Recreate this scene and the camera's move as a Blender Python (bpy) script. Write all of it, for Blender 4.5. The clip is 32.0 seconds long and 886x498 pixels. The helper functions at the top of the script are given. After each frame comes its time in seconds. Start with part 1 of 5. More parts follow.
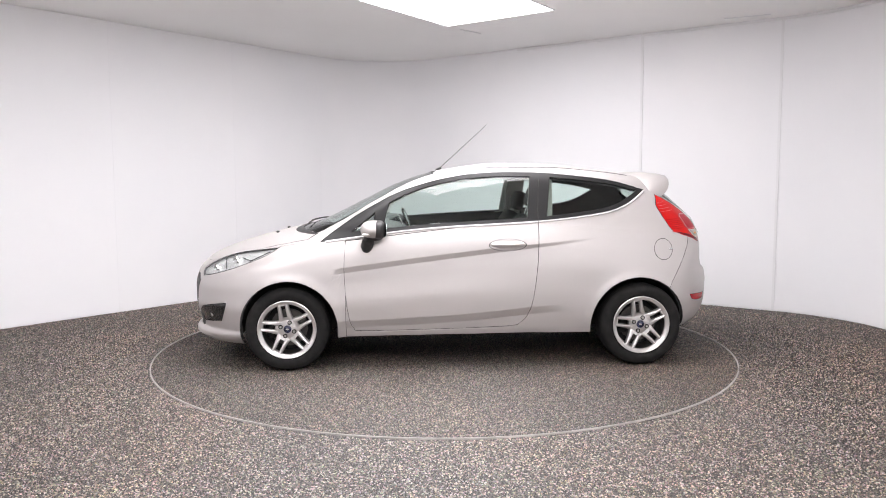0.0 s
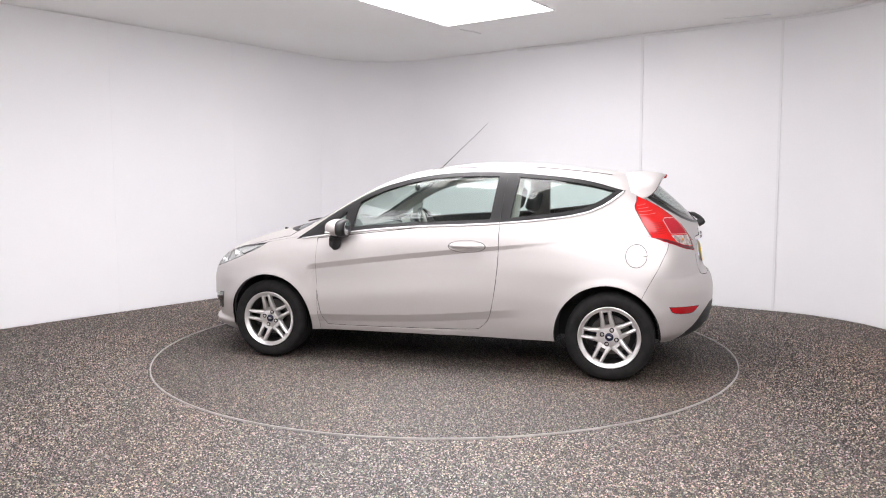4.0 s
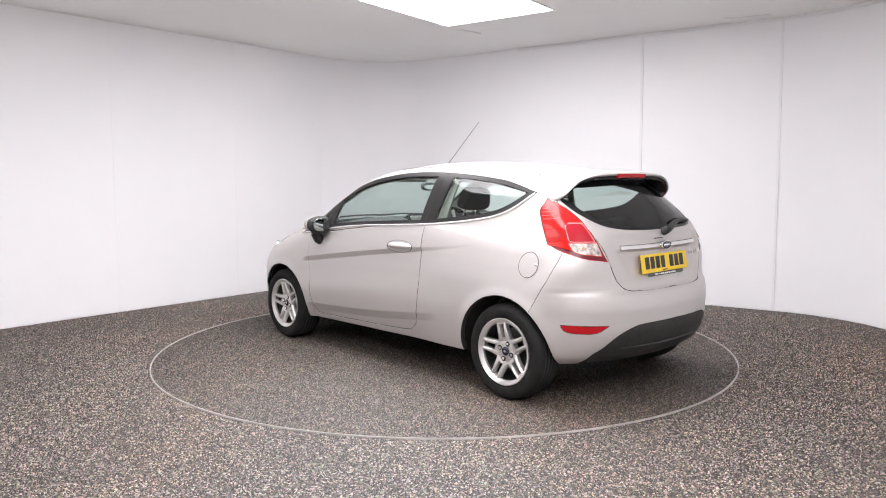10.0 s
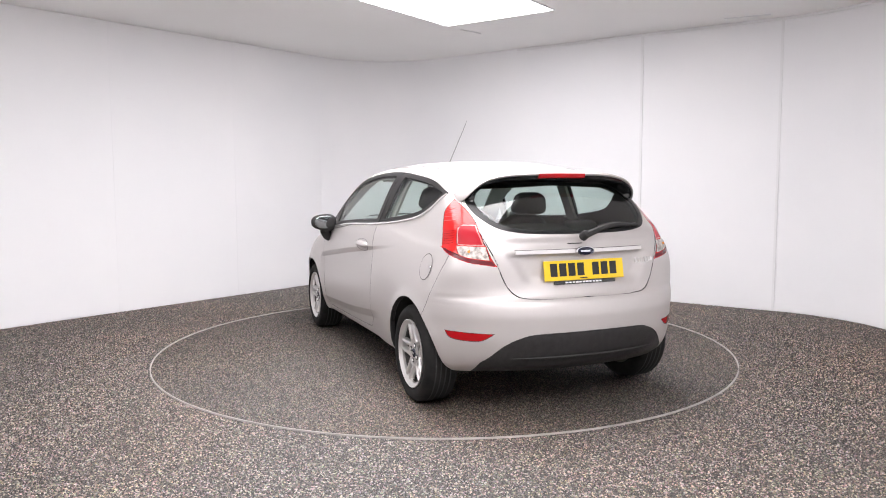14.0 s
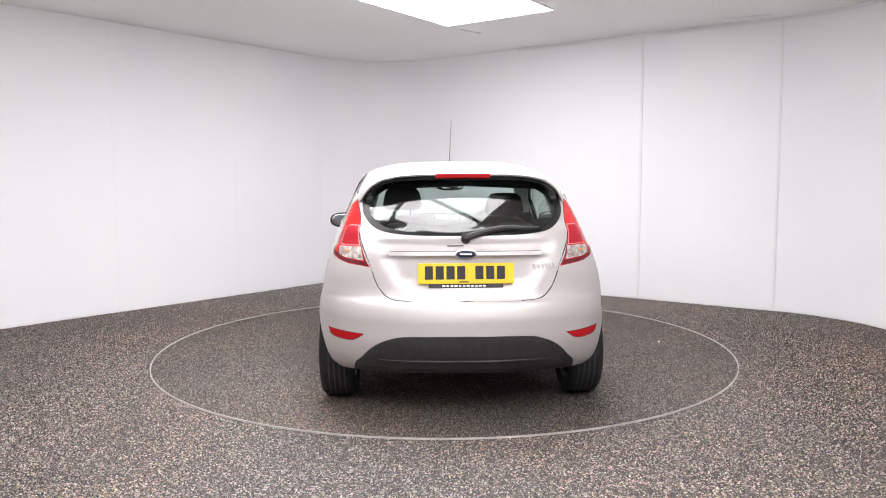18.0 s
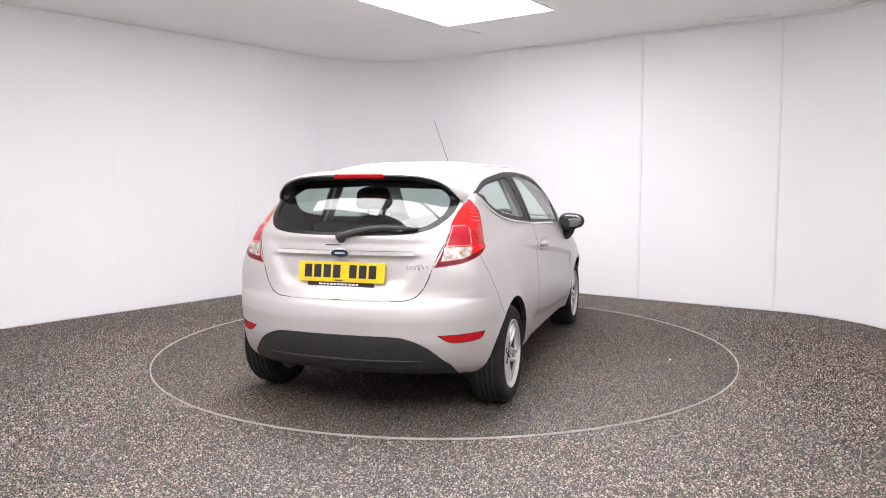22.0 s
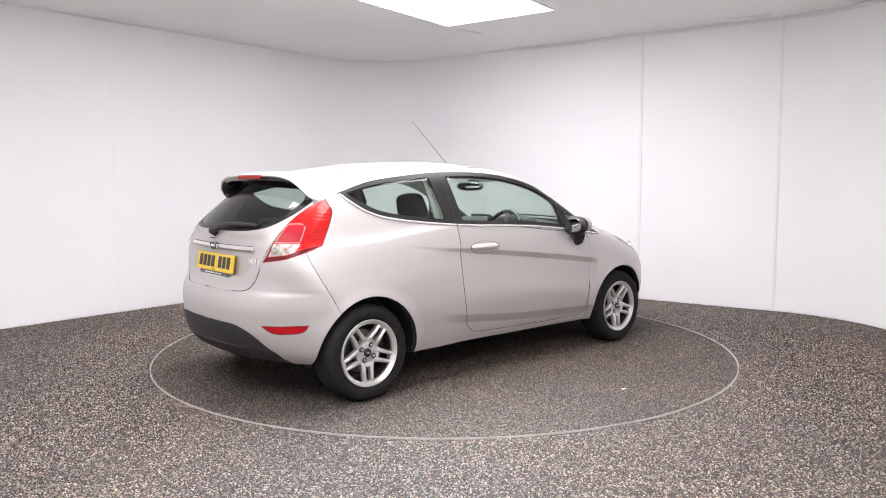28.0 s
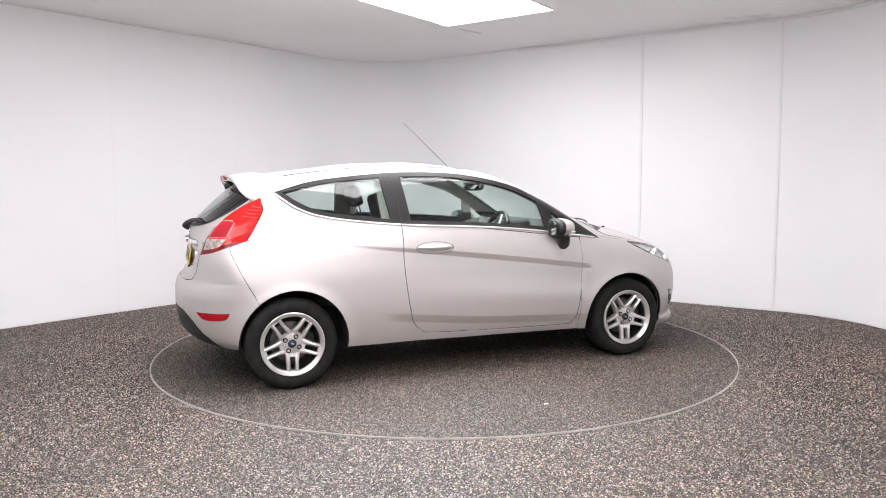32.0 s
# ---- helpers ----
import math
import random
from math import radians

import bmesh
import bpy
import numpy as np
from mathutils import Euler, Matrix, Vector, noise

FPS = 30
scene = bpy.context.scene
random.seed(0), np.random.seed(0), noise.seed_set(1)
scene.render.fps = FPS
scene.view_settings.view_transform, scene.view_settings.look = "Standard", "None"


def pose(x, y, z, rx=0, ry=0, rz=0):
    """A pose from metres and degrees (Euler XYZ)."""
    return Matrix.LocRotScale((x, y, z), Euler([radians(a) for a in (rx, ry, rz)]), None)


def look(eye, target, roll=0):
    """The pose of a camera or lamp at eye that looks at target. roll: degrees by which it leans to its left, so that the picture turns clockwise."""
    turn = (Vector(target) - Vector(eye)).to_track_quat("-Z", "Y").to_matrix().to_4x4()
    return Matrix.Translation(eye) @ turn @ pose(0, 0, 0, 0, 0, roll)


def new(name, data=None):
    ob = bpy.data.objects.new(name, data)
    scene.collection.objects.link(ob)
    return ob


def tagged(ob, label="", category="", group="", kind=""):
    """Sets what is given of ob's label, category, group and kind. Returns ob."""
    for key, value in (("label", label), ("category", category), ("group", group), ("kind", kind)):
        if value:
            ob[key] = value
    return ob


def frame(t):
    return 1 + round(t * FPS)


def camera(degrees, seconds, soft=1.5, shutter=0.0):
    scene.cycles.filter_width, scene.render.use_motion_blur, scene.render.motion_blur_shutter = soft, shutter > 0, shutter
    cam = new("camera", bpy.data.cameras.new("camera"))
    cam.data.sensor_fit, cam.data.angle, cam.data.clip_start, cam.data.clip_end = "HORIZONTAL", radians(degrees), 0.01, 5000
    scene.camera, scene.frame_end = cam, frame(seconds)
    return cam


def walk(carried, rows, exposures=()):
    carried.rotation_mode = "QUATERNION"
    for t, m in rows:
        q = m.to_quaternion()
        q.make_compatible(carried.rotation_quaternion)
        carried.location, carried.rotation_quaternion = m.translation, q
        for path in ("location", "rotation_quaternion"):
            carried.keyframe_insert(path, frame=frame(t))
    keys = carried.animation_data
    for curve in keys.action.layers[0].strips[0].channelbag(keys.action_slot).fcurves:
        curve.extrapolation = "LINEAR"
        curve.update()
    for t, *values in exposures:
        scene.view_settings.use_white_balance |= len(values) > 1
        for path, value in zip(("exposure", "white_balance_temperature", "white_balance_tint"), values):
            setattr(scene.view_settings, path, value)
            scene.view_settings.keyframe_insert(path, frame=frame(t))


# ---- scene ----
# Camera: a fixed tripod in front of a turntable. The turntable's axis is the world's z axis.
cam = camera(61.89, 32.0, 1.0)
EYE = look((0, -5.878, 1.31), (-0.0065, 0, 0.767), -0.206)
PATH = [(0, EYE), (32, EYE)]
walk(cam, PATH)

# the turn of the turntable, seconds and degrees
TURN = [(0, 183.3), (3, 168.25), (6, 153.2), (9, 138.1), (13, 117.8), (17, 97.3), (19, 87.05), (23, 66.55), (25, 56.35), (28, 41.25), (32, 21.05)]
CAR_X, CAR_Y = -0.112, -0.045

# ---- light and world ----
world = bpy.data.worlds.new("world")
world.use_nodes = True
scene.world = world
world.node_tree.nodes["Background"].inputs[0].default_value = (0.8, 0.82, 0.85, 1)
world.node_tree.nodes["Background"].inputs[1].default_value = 0.02
scene.view_settings.exposure = 0.0
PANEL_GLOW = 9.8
# strength of the added panels that fill from out of view
FILL_GLOW = 8.3


# ---- materials ----
def material(name, colour, rough=0.5, metal=0.0, coat=0.0, spec=0.5):
    m = bpy.data.materials.new(name)
    m.use_nodes = True
    b = m.node_tree.nodes["Principled BSDF"]
    b.inputs["Base Color"].default_value = (*colour, 1)
    b.inputs["Roughness"].default_value = rough
    b.inputs["Metallic"].default_value = metal
    b.inputs["Coat Weight"].default_value = coat
    b.inputs["Coat Roughness"].default_value = 0.04
    b.inputs["Specular IOR Level"].default_value = spec
    return m


def add_node(m, kind, **values):
    n = m.node_tree.nodes.new(kind)
    for key, v in values.items():
        n.inputs[key].default_value = v
    return n


def wire(m, a, out, b, inp):
    m.node_tree.links.new(a.outputs[out], b.inputs[inp])


def shader(m):
    return m.node_tree.nodes["Principled BSDF"]


def grained(m, scale, low, high, bump=0.0, bump_scale=None, detail=3.0):
    """Noise between two colours, with optional fine relief."""
    tc = add_node(m, "ShaderNodeTexCoord")
    nz = add_node(m, "ShaderNodeTexNoise", Scale=scale, Detail=detail)
    ramp = add_node(m, "ShaderNodeValToRGB")
    ramp.color_ramp.elements[0].position, ramp.color_ramp.elements[1].position = 0.3, 0.7
    ramp.color_ramp.elements[0].color, ramp.color_ramp.elements[1].color = (*low, 1), (*high, 1)
    wire(m, tc, "Object", nz, "Vector")
    wire(m, nz, "Fac", ramp, "Fac")
    wire(m, ramp, "Color", shader(m), "Base Color")
    if bump:
        fine = add_node(m, "ShaderNodeTexNoise", Scale=bump_scale or scale * 4, Detail=2.0)
        bp = add_node(m, "ShaderNodeBump", Strength=bump, Distance=0.002)
        wire(m, tc, "Object", fine, "Vector")
        wire(m, fine, "Fac", bp, "Height")
        wire(m, bp, "Normal", shader(m), "Normal")
    return m


def floor_material(name="floor_chippings", scale=110.0, top=(0.67, 0.575, 0.505), mid=(0.158, 0.134, 0.118), low=(0.0125, 0.011, 0.010), dust=0.0, loose=False):
    """Coarse resin-bound chippings: black, grey and cream grains about a centimetre across, with wide faint stains."""
    m = material(name, (0.1, 0.1, 0.1), 0.5, spec=0.75)
    tc = add_node(m, "ShaderNodeTexCoord")
    cells = add_node(m, "ShaderNodeTexVoronoi", Scale=scale, Randomness=1.0)
    sep = add_node(m, "ShaderNodeSeparateColor")
    ramp = add_node(m, "ShaderNodeValToRGB")
    r = ramp.color_ramp
    r.elements[0].position, r.elements[0].color = 0.0, (low[0] * 0.8, low[1] * 0.8, low[2] * 0.8, 1)
    r.elements[1].position, r.elements[1].color = 1.0, (*top, 1)
    for at, col in ((0.34, low), (0.55, [0.3 * c + dust for c in mid]), (0.76, mid), (0.91, [0.25 * a + 0.6 * b + 0.08 for a, b in zip(top, mid)])):
        r.elements.new(at).color = (*col, 1)
    wide = add_node(m, "ShaderNodeTexNoise", Scale=0.9, Detail=4.0, Roughness=0.6)
    mapr = add_node(m, "ShaderNodeMapRange")
    mapr.inputs["From Min"].default_value, mapr.inputs["From Max"].default_value = 0.3, 0.7
    mapr.inputs["To Min"].default_value, mapr.inputs["To Max"].default_value = 0.8, 1.15
    tint = add_node(m, "ShaderNodeTexVoronoi", Scale=150.0)
    tramp = add_node(m, "ShaderNodeMix")
    tramp.data_type, tramp.blend_type = "RGBA", "SOFT_LIGHT"
    tramp.inputs["Factor"].default_value = 0.38
    mul = add_node(m, "ShaderNodeVectorMath")
    mul.operation = "SCALE"
    bump = add_node(m, "ShaderNodeBump", Strength=0.6, Distance=0.004)
    wire(m, tc, "Object", cells, "Vector")
    wire(m, tc, "Object", tint, "Vector")
    wire(m, tc, "Object", wide, "Vector")
    if loose:
        wire(m, add_node(m, "ShaderNodeNewGeometry"), "Random Per Island", ramp, "Fac")
    else:
        wire(m, cells, "Color", sep, "Color")
        wire(m, sep, "Red", ramp, "Fac")
    wire(m, wide, "Fac", mapr, "Value")
    m.node_tree.links.new(ramp.outputs["Color"], tramp.inputs[6])
    m.node_tree.links.new(tint.outputs["Color"], tramp.inputs[7])
    m.node_tree.links.new(tramp.outputs[2], mul.inputs[0])
    wire(m, mapr, "Result", mul, "Scale")
    stain = add_node(m, "ShaderNodeTexNoise", Scale=0.45, Detail=5.0, Roughness=0.65)
    srange = add_node(m, "ShaderNodeMapRange")
    srange.inputs["From Min"].default_value, srange.inputs["From Max"].default_value = 0.42, 0.68
    brown = add_node(m, "ShaderNodeMix")
    brown.data_type, brown.blend_type = "RGBA", "MULTIPLY"
    brown.inputs[7].default_value = (1.07, 0.945, 0.85, 1)
    wire(m, tc, "Object", stain, "Vector")
    wire(m, stain, "Fac", srange, "Value")
    m.node_tree.links.new(srange.outputs["Result"], brown.inputs["Factor"])
    m.node_tree.links.new(mul.outputs["Vector"], brown.inputs[6])
    m.node_tree.links.new(brown.outputs[2], shader(m).inputs["Base Color"])
    if not loose:
        wire(m, cells, "Distance", bump, "Height")
        wire(m, bump, "Normal", shader(m), "Normal")
    return m


def paint_material():
    """Metallic silver-champagne paint: fine flakes under clear lacquer."""
    m = material("silver_paint", (0.565, 0.536, 0.526), 0.47, 0.55, 0.25)
    shader(m).inputs["Coat Roughness"].default_value = 0.06
    tc = add_node(m, "ShaderNodeTexCoord")
    flake = add_node(m, "ShaderNodeTexVoronoi", Scale=900.0)
    bump = add_node(m, "ShaderNodeBump", Strength=0.05, Distance=0.001)
    wire(m, tc, "Object", flake, "Vector")
    wire(m, flake, "Distance", bump, "Height")
    wire(m, bump, "Normal", shader(m), "Normal")
    return m


def glass_material(name, colour, rough=0.0, shine=0.06):
    """A thin pane: tinted see-through with a sharp reflection."""
    m = bpy.data.materials.new(name)
    m.use_nodes = True
    t = m.node_tree
    t.nodes.remove(t.nodes["Principled BSDF"])
    out = t.nodes["Material Output"]
    see = t.nodes.new("ShaderNodeBsdfTransparent")
    see.inputs[0].default_value = (*colour, 1)
    gloss = t.nodes.new("ShaderNodeBsdfGlossy")
    gloss.inputs["Roughness"].default_value = rough
    face = t.nodes.new("ShaderNodeLayerWeight")
    face.inputs[0].default_value = 0.5
    power = t.nodes.new("ShaderNodeMath")
    power.operation = "POWER"
    power.inputs[1].default_value = 5.0
    fres = t.nodes.new("ShaderNodeMath")
    fres.operation = "MULTIPLY_ADD"
    fres.inputs[1].default_value, fres.inputs[2].default_value = 0.9, shine
    mix = t.nodes.new("ShaderNodeMixShader")
    t.links.new(face.outputs["Facing"], power.inputs[0])
    t.links.new(power.outputs[0], fres.inputs[0])
    t.links.new(fres.outputs[0], mix.inputs[0])
    t.links.new(see.outputs[0], mix.inputs[1])
    t.links.new(gloss.outputs[0], mix.inputs[2])
    t.links.new(mix.outputs[0], out.inputs[0])
    return m


def glow_material(name, colour, strength):
    m = material(name, (0.8, 0.8, 0.8), 0.5)
    shader(m).inputs["Emission Color"].default_value = (*colour, 1)
    shader(m).inputs["Emission Strength"].default_value = strength
    return m


FLOOR = floor_material()
DECK = floor_material("turntable_chippings", 136.0, (0.475, 0.395, 0.33), (0.129, 0.106, 0.089), (0.022, 0.019, 0.0165), 0.012)
GRAINS = floor_material("loose_chippings", 110.0, (0.57, 0.480, 0.415), (0.206, 0.172, 0.148), (0.009, 0.0078, 0.0068), 0.004, True)
DECKGRAINS = floor_material("loose_turntable_chippings", 110.0, (0.365, 0.302, 0.252), (0.144, 0.119, 0.099), (0.0125, 0.0105, 0.009), 0.008, True)
WALL = grained(material("white_wall_board", (0.8, 0.8, 0.81), 0.55, spec=0.3), 1.3, (0.868, 0.868, 0.886), (0.895, 0.89, 0.903), 0.05, 60)
CEIL = grained(material("white_ceiling", (0.78, 0.78, 0.77), 0.7, spec=0.2), 0.8, (0.90, 0.895, 0.89), (0.93, 0.925, 0.92), 0.05, 50)
STRIP = material("white_strip", (0.82, 0.82, 0.83), 0.4)
RINGMETAL = grained(material("pale_metal_edge", (0.5, 0.48, 0.45), 0.45, 0.4), 12, (0.42, 0.405, 0.385), (0.60, 0.58, 0.56))
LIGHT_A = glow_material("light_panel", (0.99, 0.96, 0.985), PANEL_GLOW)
# these two glow in added, unseen fill panels
FILL_B = glow_material("added_fill_panel", (0.99, 0.96, 0.985), FILL_GLOW)
FILL_C = glow_material("added_fill_panel_dim", (0.99, 0.96, 0.985), FILL_GLOW * 0.7)
PAINT = paint_material()
BLACK = grained(material("black_plastic", (0.02, 0.02, 0.021), 0.5, spec=0.42), 30, (0.018, 0.0173, 0.0175), (0.028, 0.027, 0.0275), 0.15, 900)
GLOSSBLACK = material("gloss_black", (0.012, 0.012, 0.013), 0.12, 0, 0.6)
CERAMIC = material("black_glass_band", (0.012, 0.012, 0.013), 0.3, 0, 0.0, 0.3)
FRAMEGREY = material("window_frame_black", (0.02, 0.0195, 0.02), 0.42, spec=0.22)
CHROME = material("chrome", (0.85, 0.85, 0.86), 0.12, 1.0)
BRIGHT = material("bright_trim", (0.86, 0.855, 0.85), 0.25, 0.55)
SATIN = material("satin_silver", (0.80, 0.785, 0.775), 0.3, 1.0)
ALLOY = grained(material("alloy_silver", (0.75, 0.73, 0.72), 0.3, 0.75, 0.5), 9, (0.60, 0.585, 0.575), (0.70, 0.68, 0.67))
TAILCLEAR = grained(material("clear_tail_lens", (0.66, 0.58, 0.55), 0.35, 0.3, 0.0, 0.3), 45, (0.16, 0.135, 0.125), (0.72, 0.65, 0.61))
TAILEDGE = material("pink_lens_edge", (0.72, 0.25, 0.25), 0.2, 0.0, 0.2)
RUBBER = grained(material("tyre_rubber", (0.02, 0.02, 0.02), 0.7, spec=0.16), 20, (0.011, 0.011, 0.011), (0.02, 0.019, 0.0185), 0.2, 300)
# steel darkened by colour for the shade behind the spokes
SHADED_STEEL = grained(material("shaded_wheel_steel", (0.3, 0.29, 0.28), 0.4, 0.9), 20, (0.11, 0.105, 0.10), (0.17, 0.16, 0.15))
DARK = grained(material("dark_underbody", (0.012, 0.012, 0.012), 0.8), 8, (0.009, 0.009, 0.009), (0.018, 0.017, 0.016))
CLOTH = grained(material("seat_cloth", (0.03, 0.03, 0.032), 0.85), 18, (0.032, 0.031, 0.032), (0.046, 0.045, 0.046), 0.1, 180)
TRIM = grained(material("cabin_plastic", (0.035, 0.035, 0.037), 0.6), 30, (0.058, 0.057, 0.058), (0.08, 0.078, 0.079), 0.2, 400)
PILLAR = grained(material("pillar_lining", (0.3, 0.29, 0.265), 0.8), 40, (0.26, 0.25, 0.23), (0.32, 0.31, 0.285), 0.2, 400)
LINING = grained(material("headlining", (0.5, 0.49, 0.46), 0.85), 40, (0.66, 0.65, 0.61), (0.74, 0.73, 0.69), 0.2, 400)
SIDEGLASS = glass_material("side_glass", (0.84, 0.93, 0.90))
REARGLASS = glass_material("rear_glass", (0.62, 0.70, 0.675), 0.0, 0.085)
CLEAR = glass_material("clear_lens", (0.9, 0.92, 0.92))
# base darkened so that a dark reflection is put into the colour
SIDEMIRROR = material("mirror_glass_dark_reflection", (0.34, 0.36, 0.37), 0.03, 1.0)
MIRROR = material("mirror_glass", (0.85, 0.87, 0.87), 0.02, 1.0)
REDLENS = material("red_lens", (0.56, 0.010, 0.010), 0.15, 0, 0.4, 0.3)
ribs = add_node(REDLENS, "ShaderNodeTexWave", Scale=28.0)
ribs.bands_direction = "Z"
rib_bump = add_node(REDLENS, "ShaderNodeBump", Strength=0.1, Distance=0.002)
wire(REDLENS, add_node(REDLENS, "ShaderNodeTexCoord"), "Object", ribs, "Vector")
wire(REDLENS, ribs, "Fac", rib_bump, "Height")
wire(REDLENS, rib_bump, "Normal", shader(REDLENS), "Normal")
REDDARK = material("dark_red_reflector", (0.40, 0.005, 0.009), 0.2, 0, 0.0, 0.3)
REDDEEP = material("deep_red_lens", (0.40, 0.018, 0.03), 0.25, 0, 0.0, 0.2)
MAROON = material("maroon_lens", (0.13, 0.006, 0.012), 0.2, 0, 0.0, 0.4)
AMBER = material("amber_bulb", (0.8, 0.3, 0.05), 0.2, 0, 0.5)
WHITELENS = material("white_lens", (0.78, 0.75, 0.74), 0.3, 0.1, 1.0)
PLATE = material("yellow_plate", (0.82, 0.56, 0.008), 0.35, 0, 0.3)
INK = material("black_ink", (0.012, 0.012, 0.012), 0.4)
WHITEINK = material("white_ink", (0.75, 0.75, 0.75), 0.5)
BADGEBLUE = material("badge_blue", (0.010, 0.014, 0.045), 0.2, 0.2, 0.6)
HEADBOWL = grained(material("lamp_bowl", (0.5, 0.5, 0.5), 0.22, 0.45), 25, (0.70, 0.69, 0.685), (0.92, 0.91, 0.90))
# dark rubber, used also as painted shade in the panel gaps
SEAL_GAP_SHADE = material("seal_and_gap_shade", (0.02, 0.02, 0.02), 0.7)


# ---- mesh helpers ----
def mesh_object(name, bm, mat, smooth=True, sharp=38):
    me = bpy.data.meshes.new(name)
    bmesh.ops.recalc_face_normals(bm, faces=bm.faces)
    bm.to_mesh(me)
    bm.free()
    for f in me.polygons:
        f.use_smooth = smooth
    if smooth:
        me.set_sharp_from_angle(angle=radians(sharp))
    me.materials.append(mat)
    if any(f.material_index for f in me.polygons):
        me.materials.append(SEAL_GAP_SHADE)
    return new(name, me)


def part(name, bm, mat, parent, label="", smooth=True, sharp=38):
    ob = mesh_object(name, bm, mat, smooth, sharp)
    ob.parent = parent
    if label:
        ob["label"] = label
    return ob


def box(bm, c, s, m=None, bevel=0.0, seg=2):
    """A box of size s at c, turned by m about its centre."""
    t = Matrix.Translation(c) @ (m.to_4x4() if m else Matrix()) @ Matrix.Diagonal((*s, 1))
    made = bmesh.ops.create_cube(bm, size=1.0, matrix=t)["verts"]
    if bevel:
        es = list({e for v in made for e in v.link_edges})
        bmesh.ops.bevel(bm, geom=es, offset=bevel, segments=seg, profile=0.5, affect="EDGES")
    return bm


def blob(bm, c, s, n=4.0, m=None, rows=14, cols=22, shape=None):
    """A rounded block: a superellipsoid with half sizes s; shape(x, y, z) in -1..1 may bend it."""
    m = m or Matrix()
    m = m.to_3x3()

    def sp(a, e):
        return math.copysign(abs(a) ** e, a)
    e = 2.0 / n
    grid = []
    for i in range(rows + 1):
        la = -math.pi / 2 + math.pi * i / rows
        ring = []
        for j in range(cols):
            lo = 2 * math.pi * j / cols
            p = Vector((sp(math.cos(la), e) * sp(math.cos(lo), e), sp(math.cos(la), e) * sp(math.sin(lo), e), sp(math.sin(la), e)))
            if shape:
                p = Vector(shape(*p))
            ring.append(bm.verts.new(Vector(c) + m @ Vector((p.x * s[0], p.y * s[1], p.z * s[2]))))
        grid.append(ring)
    for i in range(rows):
        for j in range(cols):
            k = (j + 1) % cols
            bm.faces.new((grid[i][j], grid[i][k], grid[i + 1][k], grid[i + 1][j]))
    bmesh.ops.remove_doubles(bm, verts=[v for r in (grid[0], grid[-1]) for v in r], dist=1e-5)
    return bm


def lathe(bm, profile, m=None, seg=64, closed=False):
    """Turns (radius, height) pairs round the local z axis."""
    m = m or Matrix()
    rings = []
    for r, h in profile:
        rings.append([bm.verts.new(m @ Vector((r * math.cos(2 * math.pi * j / seg), r * math.sin(2 * math.pi * j / seg), h))) for j in range(seg)])
    pairs = list(zip(rings, rings[1:])) + ([(rings[-1], rings[0])] if closed else [])
    for a, b in pairs:
        for j in range(seg):
            k = (j + 1) % seg
            bm.faces.new((a[j], a[k], b[k], b[j]))
    return bm


def tube(bm, pts, radius, seg=8, cap=True):
    """A round bar along a line of points; radius may be a list."""
    rings, n = [], len(pts)
    pts = [Vector(p) for p in pts]
    for i, p in enumerate(pts):
        d = (pts[min(i + 1, n - 1)] - pts[max(i - 1, 0)]).normalized()
        a = d.cross(Vector((0, 0, 1)) if abs(d.z) < 0.9 else Vector((1, 0, 0))).normalized()
        b = d.cross(a)
        r = radius[i] if isinstance(radius, (list, tuple)) else radius
        rings.append([bm.verts.new(p + r * (math.cos(2 * math.pi * j / seg) * a + math.sin(2 * math.pi * j / seg) * b)) for j in range(seg)])
    for ra, rb in zip(rings, rings[1:]):
        for j in range(seg):
            k = (j + 1) % seg
            bm.faces.new((ra[j], ra[k], rb[k], rb[j]))
    if cap:
        bm.faces.new(rings[0][::-1])
        bm.faces.new(rings[-1])
    return bm


def prism(bm, outline, lo, hi, m=None):
    """An outline in x, y, raised from lo to hi along z, then placed by m."""
    m = m or Matrix()
    a = [bm.verts.new(m @ Vector((x, y, lo))) for x, y in outline]
    b = [bm.verts.new(m @ Vector((x, y, hi))) for x, y in outline]
    bm.faces.new(a[::-1])
    bm.faces.new(b)
    for i in range(len(a)):
        j = (i + 1) % len(a)
        bm.faces.new((a[i], a[j], b[j], b[i]))
    return bm


def curve(pts, closed=True, k=5):
    """A smooth line through points; a point given twice in a row stays a corner."""
    out, n = [], len(pts)
    P = [Vector(p) for p in pts]
    for i in range(n if closed else n - 1):
        p0, p1, p2, p3 = P[(i - 1) % n], P[i], P[(i + 1) % n], P[(i + 2) % n]
        if not closed:
            p0, p3 = P[max(i - 1, 0)], P[min(i + 2, n - 1)]
        if (p1 - p2).length < 1e-9:
            continue
        steps = k if (p1 - p2).length > 0.02 else 2
        for s in range(steps):
            t = s / steps
            out.append(0.5 * (2 * p1 + (p2 - p0) * t + (2 * p0 - 5 * p1 + 4 * p2 - p3) * t * t + (3 * p1 - p0 - 3 * p2 + p3) * t ** 3))
    if not closed:
        out.append(P[-1])
    return out


